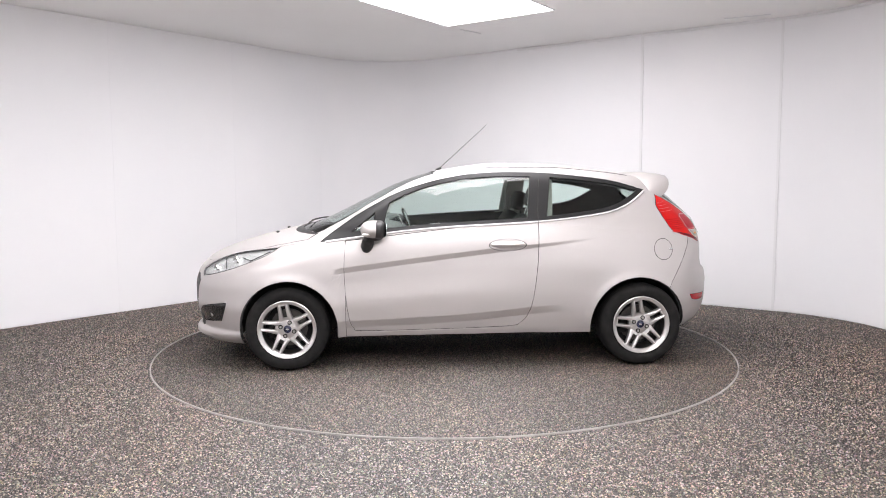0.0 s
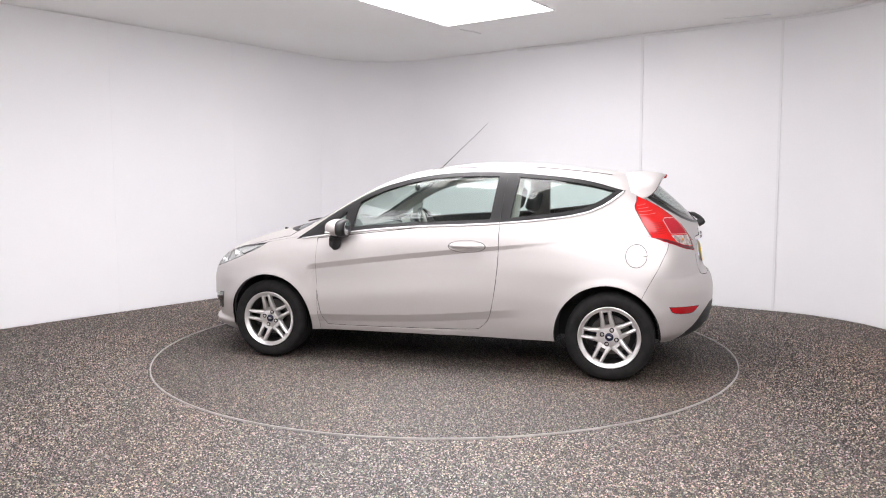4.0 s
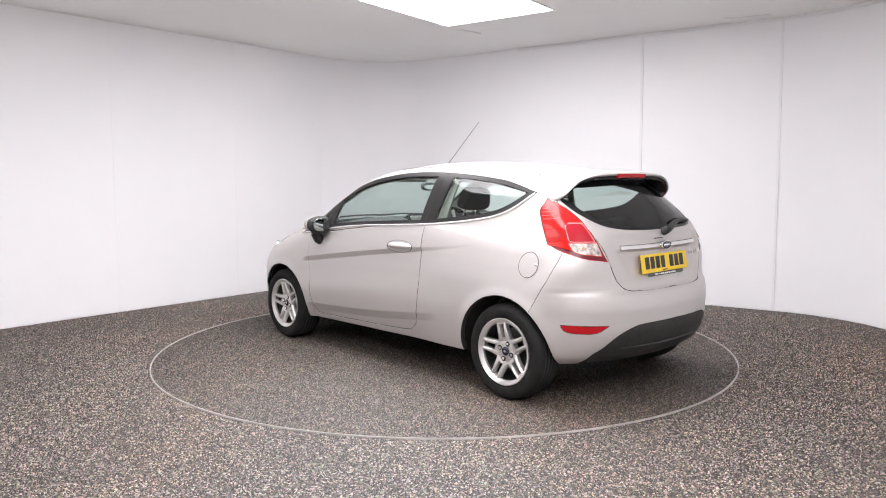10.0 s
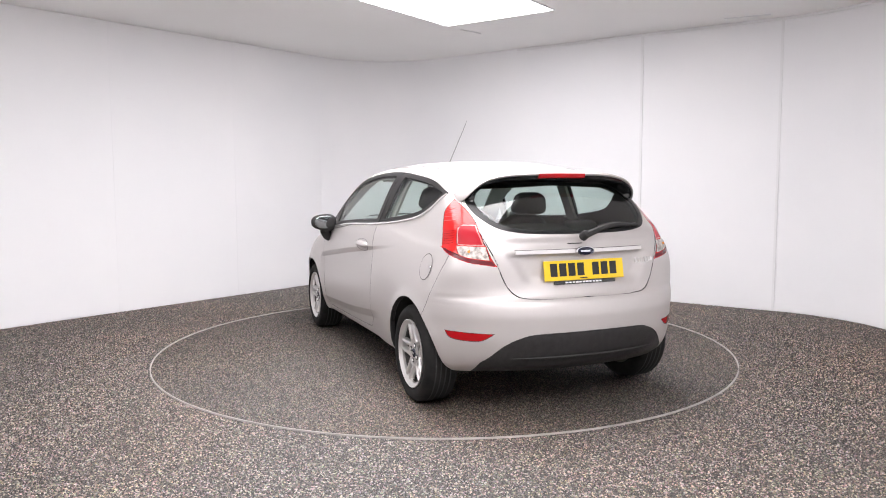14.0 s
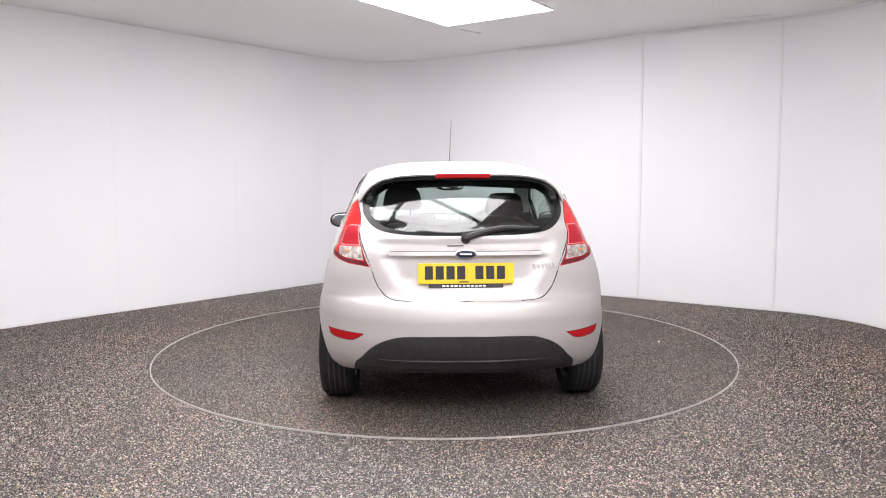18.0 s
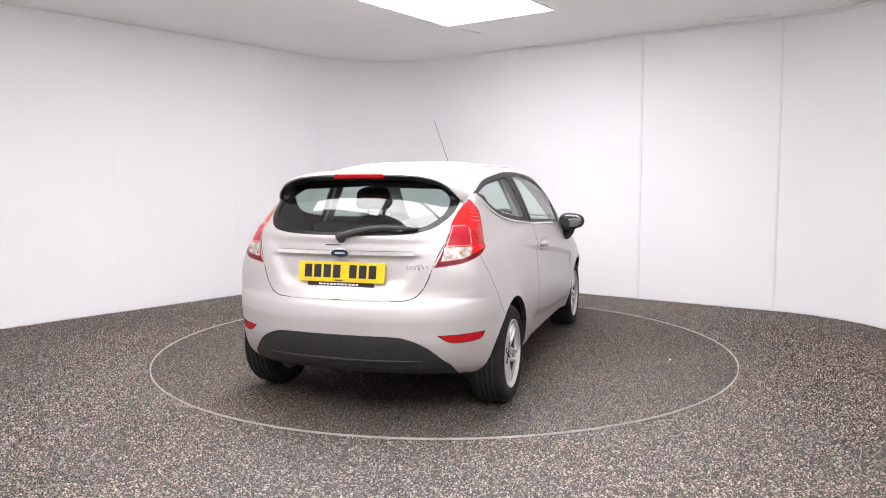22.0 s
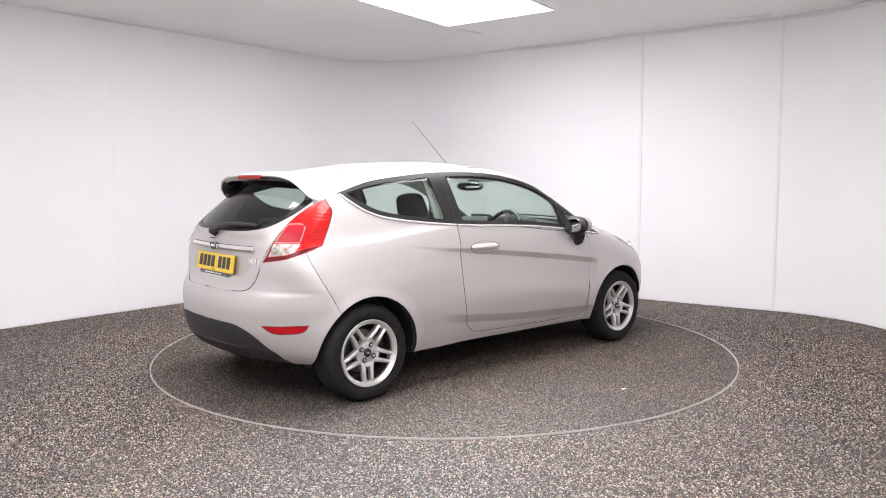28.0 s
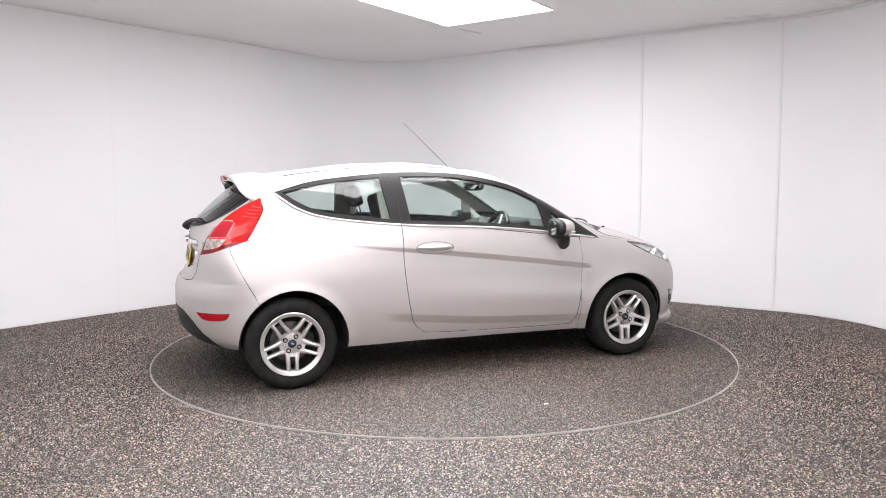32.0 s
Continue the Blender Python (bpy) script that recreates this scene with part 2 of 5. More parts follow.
def spline(xs, ys):
    """A smooth function through the points, without overshoot."""
    xs, ys = np.array(xs, float), np.array(ys, float)
    h, d = np.diff(xs), np.diff(ys) / np.diff(xs)
    m = np.zeros_like(xs)
    for i in range(1, len(xs) - 1):
        if d[i - 1] * d[i] > 0:
            w1, w2 = 2 * h[i] + h[i - 1], h[i] + 2 * h[i - 1]
            m[i] = (w1 + w2) / (w1 / d[i - 1] + w2 / d[i])
    m[0], m[-1] = d[0], d[-1]

    def f(x):
        x = min(max(x, xs[0]), xs[-1])
        i = min(max(int(np.searchsorted(xs, x)) - 1, 0), len(xs) - 2)
        t = (x - xs[i]) / h[i]
        return float((1 + 2 * t) * (1 - t) ** 2 * ys[i] + t * (1 - t) ** 2 * h[i] * m[i] + t * t * (3 - 2 * t) * ys[i + 1] + t * t * (t - 1) * h[i] * m[i + 1])
    return f


def step(a, b, x):
    t = min(max((x - a) / (b - a), 0.0), 1.0)
    return t * t * (3 - 2 * t)


# ---- the room ----
H = 2.88


def arc(c, r, a0, a1, n=14):
    return [(c[0] + r * math.cos(radians(a0 + (a1 - a0) * i / n)), c[1] + r * math.sin(radians(a0 + (a1 - a0) * i / n))) for i in range(n + 1)]


# inner face of the walls in plan, from behind the camera round the far corner and back
LEFT_DIR = Vector((0.628, 0.778))
RIGHT_DIR = Vector((0.817, -0.576))
FAR_CORNER = Vector((-0.93, 4.44))


def wall_line():
    r = 1.05
    nl, nr = Vector((LEFT_DIR.y, -LEFT_DIR.x)), Vector((RIGHT_DIR.y, -RIGHT_DIR.x))
    half = (nl + nr).normalized()
    c = FAR_CORNER + half * (r / half.dot(nl))
    a0, a1 = math.degrees(math.atan2(-nl.y, -nl.x)) % 360, math.degrees(math.atan2(-nr.y, -nr.x)) % 360
    fillet = arc(c, r, a0, a1)
    bend_r = Vector((3.31, 1.45)) + nr * 1.35
    right = arc(bend_r, 1.35, math.degrees(math.atan2(-nr.y, -nr.x)), 0)
    start = FAR_CORNER - LEFT_DIR * 4.95
    bend_l = start + nl * 1.35
    left = arc(bend_l, 1.35, 180, math.degrees(math.atan2(-nl.y, -nl.x)) % 360)
    return left, fillet, right


LEFT_BEND, FILLET, RIGHT_BEND = wall_line()


def along(a, b, step_len=0.4):
    a, b = Vector(a), Vector(b)
    n = max(int((b - a).length / step_len), 1)
    return [tuple(a.lerp(b, i / n)) for i in range(n + 1)]


def sheet_wall(line, thick, lo, hi):
    """A standing wall along a line in plan, its inner face on the line."""
    bm = bmesh.new()
    rows = []
    for i, p in enumerate(line):
        p = Vector(p)
        d = (Vector(line[min(i + 1, len(line) - 1)]) - Vector(line[max(i - 1, 0)])).normalized()
        out = Vector((-d.y, d.x)) * thick
        q = p + out
        rows.append([bm.verts.new((p.x, p.y, lo)), bm.verts.new((p.x, p.y, hi)), bm.verts.new((q.x, q.y, hi)), bm.verts.new((q.x, q.y, lo))])
    for a, b in zip(rows, rows[1:]):
        for j in range(4):
            k = (j + 1) % 4
            bm.faces.new((a[j], a[k], b[k], b[j]))
    bm.faces.new(rows[0])
    bm.faces.new(rows[-1][::-1])
    return bm


def chippings(name, pts, size, mat, parent, seed):
    """Thousands of small angular stones bedded in the floor, as one mesh."""
    rng = np.random.RandomState(seed)
    n = len(pts)
    turn = rng.rand(n, 1) * 2 * np.pi + np.arange(4)[None, :] * np.pi / 2 + rng.rand(n, 4) * 0.7
    reach = size * (0.46 + 0.28 * rng.rand(n, 4))
    co = np.zeros((n, 5, 3))
    co[:, :4, 0] = pts[:, :1] + reach * np.cos(turn)
    co[:, :4, 1] = pts[:, 1:] + reach * np.sin(turn)
    co[:, :4, 2] = -0.0085
    co[:, 4, :2] = pts + (rng.rand(n, 2) - 0.5) * size * 0.5
    co[:, 4, 2] = -0.0032 + 0.0042 * rng.rand(n)
    corner = np.array([0, 1, 4, 1, 2, 4, 2, 3, 4, 3, 0, 4])
    me = bpy.data.meshes.new(name)
    me.vertices.add(n * 5)
    me.vertices.foreach_set("co", co.reshape(-1))
    me.loops.add(n * 12)
    me.loops.foreach_set("vertex_index", (corner[None, :] + 5 * np.arange(n)[:, None]).reshape(-1).astype(np.int32))
    me.polygons.add(n * 4)
    me.polygons.foreach_set("loop_start", (3 * np.arange(n * 4)).astype(np.int32))
    me.update(calc_edges=True)
    me.materials.append(mat)
    ob = new(name, me)
    ob.parent = parent
    tagged(ob, "angular black, grey and cream stone chippings", kind="stuff")
    return ob


def scatter(x0, x1, y0, y1, pitch, seed):
    """A jittered grid of places."""
    rng = np.random.RandomState(seed)
    gx, gy = np.meshgrid(np.arange(x0, x1, pitch), np.arange(y0, y1, pitch))
    pts = np.stack([gx.reshape(-1), gy.reshape(-1)], 1)
    return pts + (rng.rand(len(pts), 2) - 0.5) * pitch * 0.9


BED = -0.0065


def build_room():
    # floor with a round hole for the turntable
    R = 2.212
    bm = bmesh.new()
    inner = [bm.verts.new((math.cos(2 * math.pi * j / 180) * (R + 0.0034), math.sin(2 * math.pi * j / 180) * (R + 0.0034), BED)) for j in range(180)]
    outer = [bm.verts.new((math.cos(2 * math.pi * j / 180) * 11, math.sin(2 * math.pi * j / 180) * 11, BED)) for j in range(180)]
    for j in range(180):
        k = (j + 1) % 180
        bm.faces.new((inner[j], outer[j], outer[k], inner[k]))
    floor = mesh_object("floor", bm, FLOOR, False)
    tagged(floor, "speckled dark grey resin-bound chipping floor", "floor", kind="structure")
    pts = scatter(-4.3, 4.3, -3.15, 3.4, 0.0114, 5)
    keep = (np.hypot(pts[:, 0], pts[:, 1]) > R + 0.012) & (np.random.RandomState(6).rand(len(pts)) < 1 - (pts[:, 1] - 0.8) / 2.6) & (np.abs(pts[:, 0]) < 2.3 + 0.62 * (pts[:, 1] + 3.15))
    chippings("chipping_surface", pts[keep], 0.0114, GRAINS, floor, 7)
    bm = bmesh.new()
    lathe(bm, [(R + 0.0032, -0.02), (R + 0.0032, 0.0022), (R + 0.0008, 0.0022), (R + 0.0008, -0.02)], seg=180)
    ring = mesh_object("floor_edge_ring", bm, RINGMETAL, False)
    tagged(ring, "thin pale metal ring set in the floor round the turntable", "edge trim", kind="structure")

    # walls: a backing and boards on it with open joints
    left = along((-4.52, -7.4), LEFT_BEND[0]) + LEFT_BEND[1:]
    line = left[:-1] + along(LEFT_BEND[-1], FILLET[0]) + FILLET[1:-1] + along(FILLET[-1], RIGHT_BEND[0]) + RIGHT_BEND[1:-1] + along(RIGHT_BEND[-1], (RIGHT_BEND[-1][0], -7.4))
    line[0] = (LEFT_BEND[0][0], -7.4)
    lens = [0.0]
    for a, b in zip(line, line[1:]):
        lens.append(lens[-1] + (Vector(b) - Vector(a)).length)

    def at(s):
        s = min(max(s, 0), lens[-1] - 1e-6)
        i = int(np.searchsorted(lens, s, side="right")) - 1
        return tuple(Vector(line[i]).lerp(Vector(line[i + 1]), (s - lens[i]) / (lens[i + 1] - lens[i])))

    def nearest(p):
        return min(np.arange(0, lens[-1], 0.01), key=lambda s: (Vector(at(s)) - Vector(p)).length)

    def push(pts, d):
        res = []
        for i, p in enumerate(pts):
            t = (Vector(pts[min(i + 1, len(pts) - 1)]) - Vector(pts[max(i - 1, 0)])).normalized()
            res.append((p[0] - t.y * d, p[1] + t.x * d))
        return res
    wall = mesh_object("wall_round", sheet_wall(push(line, 0.006), 0.12, -0.02, H + 0.06), WALL)
    tagged(wall, "white studio wall with rounded corners, board joints", "wall", kind="structure")
    seams = [0.0] + [nearest(p) for p in ((-3.27, 1.5), (-2.35, 2.6), (-1.55, 3.62), (2.16, 2.28), (3.30, 1.455))]
    seams = [0.0, seams[1] - 3.6, seams[1] - 1.22] + seams[1:] + [seams[-1] + 1.22, seams[-1] + 3.6, lens[-1]]
    for a, b in zip(seams, seams[1:]):
        n = max(int((b - a) / 0.08), 2)
        pts = [at(a + 0.0004 + (b - a - 0.0008) * i / n) for i in range(n + 1)]
        part("wall_board", sheet_wall(pts, 0.0052, 0.006, H - 0.002), WALL, wall)
    for p, w in (((2.16, 2.28), 0.014), ((3.30, 1.455), 0.012)):
        s = nearest(p)
        bm = sheet_wall([at(s - w), at(s + w)], -0.011, 0.006, H - 0.03)
        part("joint_strip", bm, STRIP, wall, "white cover strip over a board joint")
    # cornice strip along the right wall
    s0, s1 = nearest((0.9, 3.15)), nearest((3.85, 0.3))
    pts = [at(s0 + (s1 - s0) * i / 50) for i in range(51)]
    part("cornice", sheet_wall(pts, -0.018, H - 0.03, H - 0.002), STRIP, wall, "slim white strip under the ceiling")
    # unseen wall, added to close the room and bounce its light
    back = mesh_object("wall_back_added", box(bmesh.new(), (-0.2, -7.46, H / 2), (9.2, 0.12, H + 0.1)), WALL, False)
    tagged(back, "plain white wall behind the camera, unseen and added to close the room", "wall", kind="structure")

    # ceiling with an opening for the light panels
    bm = bmesh.new()
    box(bm, (0, -1.2, H + 0.06), (11, 13.2, 0.12))
    ceil = mesh_object("ceiling", bm, CEIL, False)
    tagged(ceil, "plain white plastered ceiling", "ceiling", kind="structure")


AX_A = Vector((-0.577, -0.816))
AX_B = Vector((0.771, -0.637)).normalized()


def build_lights():
    ang = math.degrees(math.atan2(AX_A.y, AX_A.x))
    corner = Vector((0.075, 1.84))

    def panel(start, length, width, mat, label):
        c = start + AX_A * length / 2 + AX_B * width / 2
        base = new("ceiling_and_fill_light")
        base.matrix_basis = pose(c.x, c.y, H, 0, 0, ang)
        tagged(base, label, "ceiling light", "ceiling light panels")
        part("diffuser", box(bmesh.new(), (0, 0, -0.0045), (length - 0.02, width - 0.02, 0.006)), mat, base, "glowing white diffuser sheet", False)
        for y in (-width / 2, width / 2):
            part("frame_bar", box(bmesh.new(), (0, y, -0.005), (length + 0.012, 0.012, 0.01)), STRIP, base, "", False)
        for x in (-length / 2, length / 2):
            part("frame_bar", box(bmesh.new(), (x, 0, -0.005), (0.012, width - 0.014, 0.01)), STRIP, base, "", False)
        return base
    label = "large flush rectangular white light panel in the ceiling, of a set with added unseen fill panels"
    # first four panels belong to the room; the other five are added, unseen fill
    for a, b, length, mat in ((0, 0, 1.54, LIGHT_A), (1.6, 0, 1.85, LIGHT_A), (0.9, 1.3, 1.85, LIGHT_A), (2.79, 1.3, 0.5, LIGHT_A), (4.6, 0.1, 2.3, FILL_C), (4.6, 1.4, 2.3, FILL_C),
                              (3.1, 3.7, 2.3, FILL_B), (3.2, 5.0, 2.3, FILL_B), (5.6, 3.7, 2.2, FILL_C)):
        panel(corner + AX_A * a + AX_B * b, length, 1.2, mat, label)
    # hairline marks on the ceiling
    for (x0, y0), (x1, y1), w in (((0.17, 1.97), (0.40, 2.20), 0.006), ((2.75, 1.52), (3.12, 1.33), 0.012)):
        d = Vector((x1 - x0, y1 - y0))
        bm = box(bmesh.new(), ((x0 + x1) / 2, (y0 + y1) / 2, H - 0.004), (d.length, w, 0.008), Matrix.Rotation(math.atan2(d.y, d.x), 3, "Z"))
        m = mesh_object("ceiling_trim", bm, STRIP, False)
        tagged(m, "short thin strip on the white ceiling", "ceiling trim", kind="structure")


build_room()
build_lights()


# ---- the car: body surface ----
# x forward from the middle of the wheelbase, y to the car's left, z up.
TOP = 1.446
NOSE = spline([0.17, 0.205, 0.235, 0.27, 0.33, 0.45, 0.55, 0.65, 0.72, 0.78, 0.85, 0.92, 0.963, 1.008, 1.175, 1.305, 1.386, 1.41, 1.428, 1.438, TOP],
              [1.98, 2.03, 2.025, 1.985, 2.0, 2.025, 2.025, 2.0, 1.945, 1.86, 1.68, 1.43, 1.24, 1.09, 0.735, 0.465, 0.205, 0.05, -0.06, -0.15, -0.22])
TAIL = spline([0.17, 0.24, 0.30, 0.38, 0.47, 0.56, 0.62, 0.655, 0.68, 0.74, 0.86, 0.93, 1.02, 1.06, 1.10, 1.15, 1.20, 1.245, 1.285, 1.326, 1.352, 1.381, 1.411, 1.438, TOP],
              [-1.70, -1.78, -1.86, -1.90, -1.915, -1.915, -1.905, -1.89, -1.86, -1.84, -1.825, -1.82, -1.795, -1.757, -1.718, -1.667, -1.613, -1.562, -1.515, -1.45, -1.36, -1.18, -0.93, -0.68, -0.42])
FRONT_LEN = spline([0.17, 0.5, 0.7, 0.8, 0.9, 0.96, 1.0, 1.2, 1.35, 1.41, TOP], [0.7, 0.74, 0.78, 0.82, 0.72, 0.55, 0.42, 0.27, 0.24, 0.25, 0.1])
REAR_LEN = spline([0.17, 0.48, 0.64, 0.7, 0.85, 1.0, 1.2, 1.31, 1.38, TOP], [0.5, 0.52, 0.46, 0.36, 0.265, 0.29, 0.33, 0.40, 0.48, 0.1])
BELT_SEC = spline([-1.9, -1.5, -1.2, -0.86, -0.48, 0.1, 0.41, 0.72, 1.0, 1.4, 2.0], [0.93, 0.93, 0.94, 0.98, 1.01, 0.993, 0.968, 0.93, 0.892, 0.84, 0.72])
PLAN = spline([-1.95, -1.6, -1.25, -0.7, 0.0, 0.7, 1.25, 1.6, 2.05], [0.775, 0.815, 0.838, 0.842, 0.842, 0.847, 0.852, 0.835, 0.78])
UPPER = spline([-1.8, -1.48, -1.0, -0.5, 0.2, 0.9], [0.94, 0.962, 0.985, 1.012, 1.02, 1.01])
SECTION = spline([0, 0.06, 0.14, 0.25, 0.45, 0.62, 0.8, 0.92, 1.0, 1.06, 1.25, 1.45, 1.62, 1.76, 1.86, 1.93, 1.97, 2.0],
                 [0.89, 0.935, 0.965, 0.985, 1.0, 1.0, 0.985, 0.962, 0.935, 0.91, 0.862, 0.81, 0.757, 0.70, 0.63, 0.53, 0.40, 0.18])
# the cabin's flatter sides between the windscreen and the rear pillars
CABIN_SECTION = spline([0, 0.06, 0.14, 0.25, 0.45, 0.62, 0.8, 0.92, 1.0, 1.06, 1.25, 1.45, 1.62, 1.76, 1.86, 1.93, 1.97, 2.0],
                       [0.89, 0.935, 0.965, 0.985, 1.0, 1.0, 0.985, 0.962, 0.935, 0.914, 0.875, 0.832, 0.792, 0.745, 0.665, 0.54, 0.40, 0.18])
N_CAP = 2.35
CREASE = spline([-1.1, -0.93, -0.16, 0.94, 1.05], [0.925, 0.908, 0.838, 0.705, 0.69])
SILL_CREASE = spline([-0.75, -0.45, 0.1, 0.79, 0.95], [0.455, 0.425, 0.375, 0.345, 0.34])
ARCHES = ((1.235, 0.285), (-1.225, 0.285))
ARCH_R = 0.342


def half_width(x, z):
    zb = BELT_SEC(x)
    q = (z - 0.17) / (zb - 0.17) if z < zb else 1 + (z - zb) / (TOP - zb)
    mid = step(-1.25, -0.35, x)
    w = PLAN(x) * (SECTION(q) * (1 - mid) + CABIN_SECTION(q) * mid)
    w *= 1 - (1 - UPPER(x)) * step(0.5, 1.0, q)
    for ax, az in ARCHES:
        r = math.hypot(x - ax, z - az)
        w += 0.010 * math.exp(-((r - ARCH_R) / 0.035) ** 2) * step(0.15, 0.3, z)
    return w


BAND = spline([-0.98, -0.6, -0.2, 0.3, 1.0], [0.004, 0.024, 0.034, 0.038, 0.040])


def dent(x, z):
    """How far the two pressed lines of the side step in."""
    d = CREASE(x) - z
    b = BAND(x)
    out = 0.0
    if d > 0 and -1.0 < x < 0.95:
        fade = step(-0.98, -0.25, x) * (1 - step(0.87, 0.93, x))
        out += 0.0135 * fade * min(d / b, 1.0) * (1 - step(b + 0.02, 0.30, d))
    d = SILL_CREASE(x) - z
    if d > 0 and -0.72 < x < 0.97:
        fade = step(-0.72, -0.40, x) * (1 - step(0.82, 0.93, x))
        out += 0.021 * fade * min(d / 0.055, 1.0)
    return out


def ends(z):
    f, r = NOSE(z), TAIL(z)
    gap = 0.47 * (f - r)
    return f, r, min(FRONT_LEN(z), gap), min(REAR_LEN(z), gap)


def flank(x, z):
    """The body's half width at x, z."""
    f, r, lf, lr = ends(z)
    if x >= f or x <= r:
        return 0.0
    t = 0.0
    if x > f - lf:
        t = (x - f + lf) / lf
    elif x < r + lr:
        t = (r + lr - x) / lr
    return half_width(x, z) * (1 - t ** N_CAP) ** (1 / N_CAP) - dent(x, z)


def crown(x, y):
    """The height of the upper body at x, y."""
    lo, hi = 0.8, TOP
    for _ in range(30):
        mid = (lo + hi) / 2
        if flank(x, mid) > abs(y):
            lo = mid
        else:
            hi = mid
    return lo


def tail_x(y, z):
    """Where the rear face lies at y, z."""
    _, r, _, lr = ends(z)
    x = r + lr
    for _ in range(26):
        w = half_width(x, z)
        t = (1 - min(abs(y) / w, 1.0) ** N_CAP) ** (1 / N_CAP)
        x = 0.5 * x + 0.5 * (r + lr - lr * t)
    return x + plate_dip(y, z)


def plate_dip(y, z):
    """The pressed hollow of the tailgate: shallow up to the window, deeper below the strip."""
    edge = 1 - step(-0.045, 0.030, abs(y) - 0.37 - 0.55 * (z - 0.765))
    return edge * (0.012 * step(0.70, 0.78, z) * (1 - step(0.965, 1.005, z)) + 0.014 * step(0.70, 0.79, z) * (1 - step(0.893, 0.905, z)))


def half_shell():
    """The left half of the skin as a quad grid."""
    zs = [0.17, 0.185, 0.205, 0.23]
    while zs[-1] < 1.0:
        zs.append(zs[-1] + 0.0115)
    while zs[-1] < 1.35:
        zs.append(zs[-1] + 0.017)
    a = zs[-1]
    zs += [a + (TOP - a) * (1 - (1 - i / 14) ** 2) for i in range(1, 15)]
    bm = bmesh.new()
    grid = []
    ncap, nflank = 34, 84
    for z in zs:
        f, r, lf, lr = ends(z)
        row = []
        for i in range(ncap):
            a = math.pi / 2 * i / ncap
            x = f - lf * (1 - math.cos(a) ** (2 / N_CAP))
            row.append((x, half_width(x, z) * math.sin(a) ** (2 / N_CAP), z))
        for i in range(nflank + 1):
            x = (f - lf) + (r + lr - f + lf) * i / nflank
            row.append((x, half_width(x, z), z))
        for i in range(1, ncap + 1):
            a = math.pi / 2 * (1 - i / ncap)
            x = r + lr * (1 - math.cos(a) ** (2 / N_CAP))
            y = half_width(x, z) * math.sin(a) ** (2 / N_CAP) if i < ncap else 0.0
            row.append((x + plate_dip(y, z), y, z))
        grid.append([bm.verts.new(p) for p in row])
    for a, b in zip(grid, grid[1:]):
        for j in range(len(a) - 1):
            bm.faces.new((a[j], a[j + 1], b[j + 1], b[j]))
    top = grid[-1]
    bm.faces.new(top)
    bmesh.ops.recalc_face_normals(bm, faces=bm.faces)
    bm.normal_update()
    mid = bm.faces[len(bm.faces) // 3]
    if mid.normal.y < 0:
        bmesh.ops.reverse_faces(bm, faces=bm.faces)
    return bm


PHI = radians(40)
VIEWS = {
    "side": (Vector((0, 1, 0)), lambda p: (p.x, p.z)),
    "rear": (Vector((-1, 0, 0)), lambda p: (p.y, p.z)),
    "front": (Vector((1, 0, 0)), lambda p: (p.y, p.z)),
    "corner": (Vector((-math.cos(PHI), math.sin(PHI), 0)), lambda p: (p.x * math.sin(PHI) + p.y * math.cos(PHI), p.z)),
}


def inside(pt, poly):
    x, y = pt
    c = False
    j = len(poly) - 1
    for i in range(len(poly)):
        a, b = poly[i], poly[j]
        if (a[1] > y) != (b[1] > y) and x < (b[0] - a[0]) * (y - a[1]) / (b[1] - a[1]) + a[0]:
            c = not c
        j = i
    return c


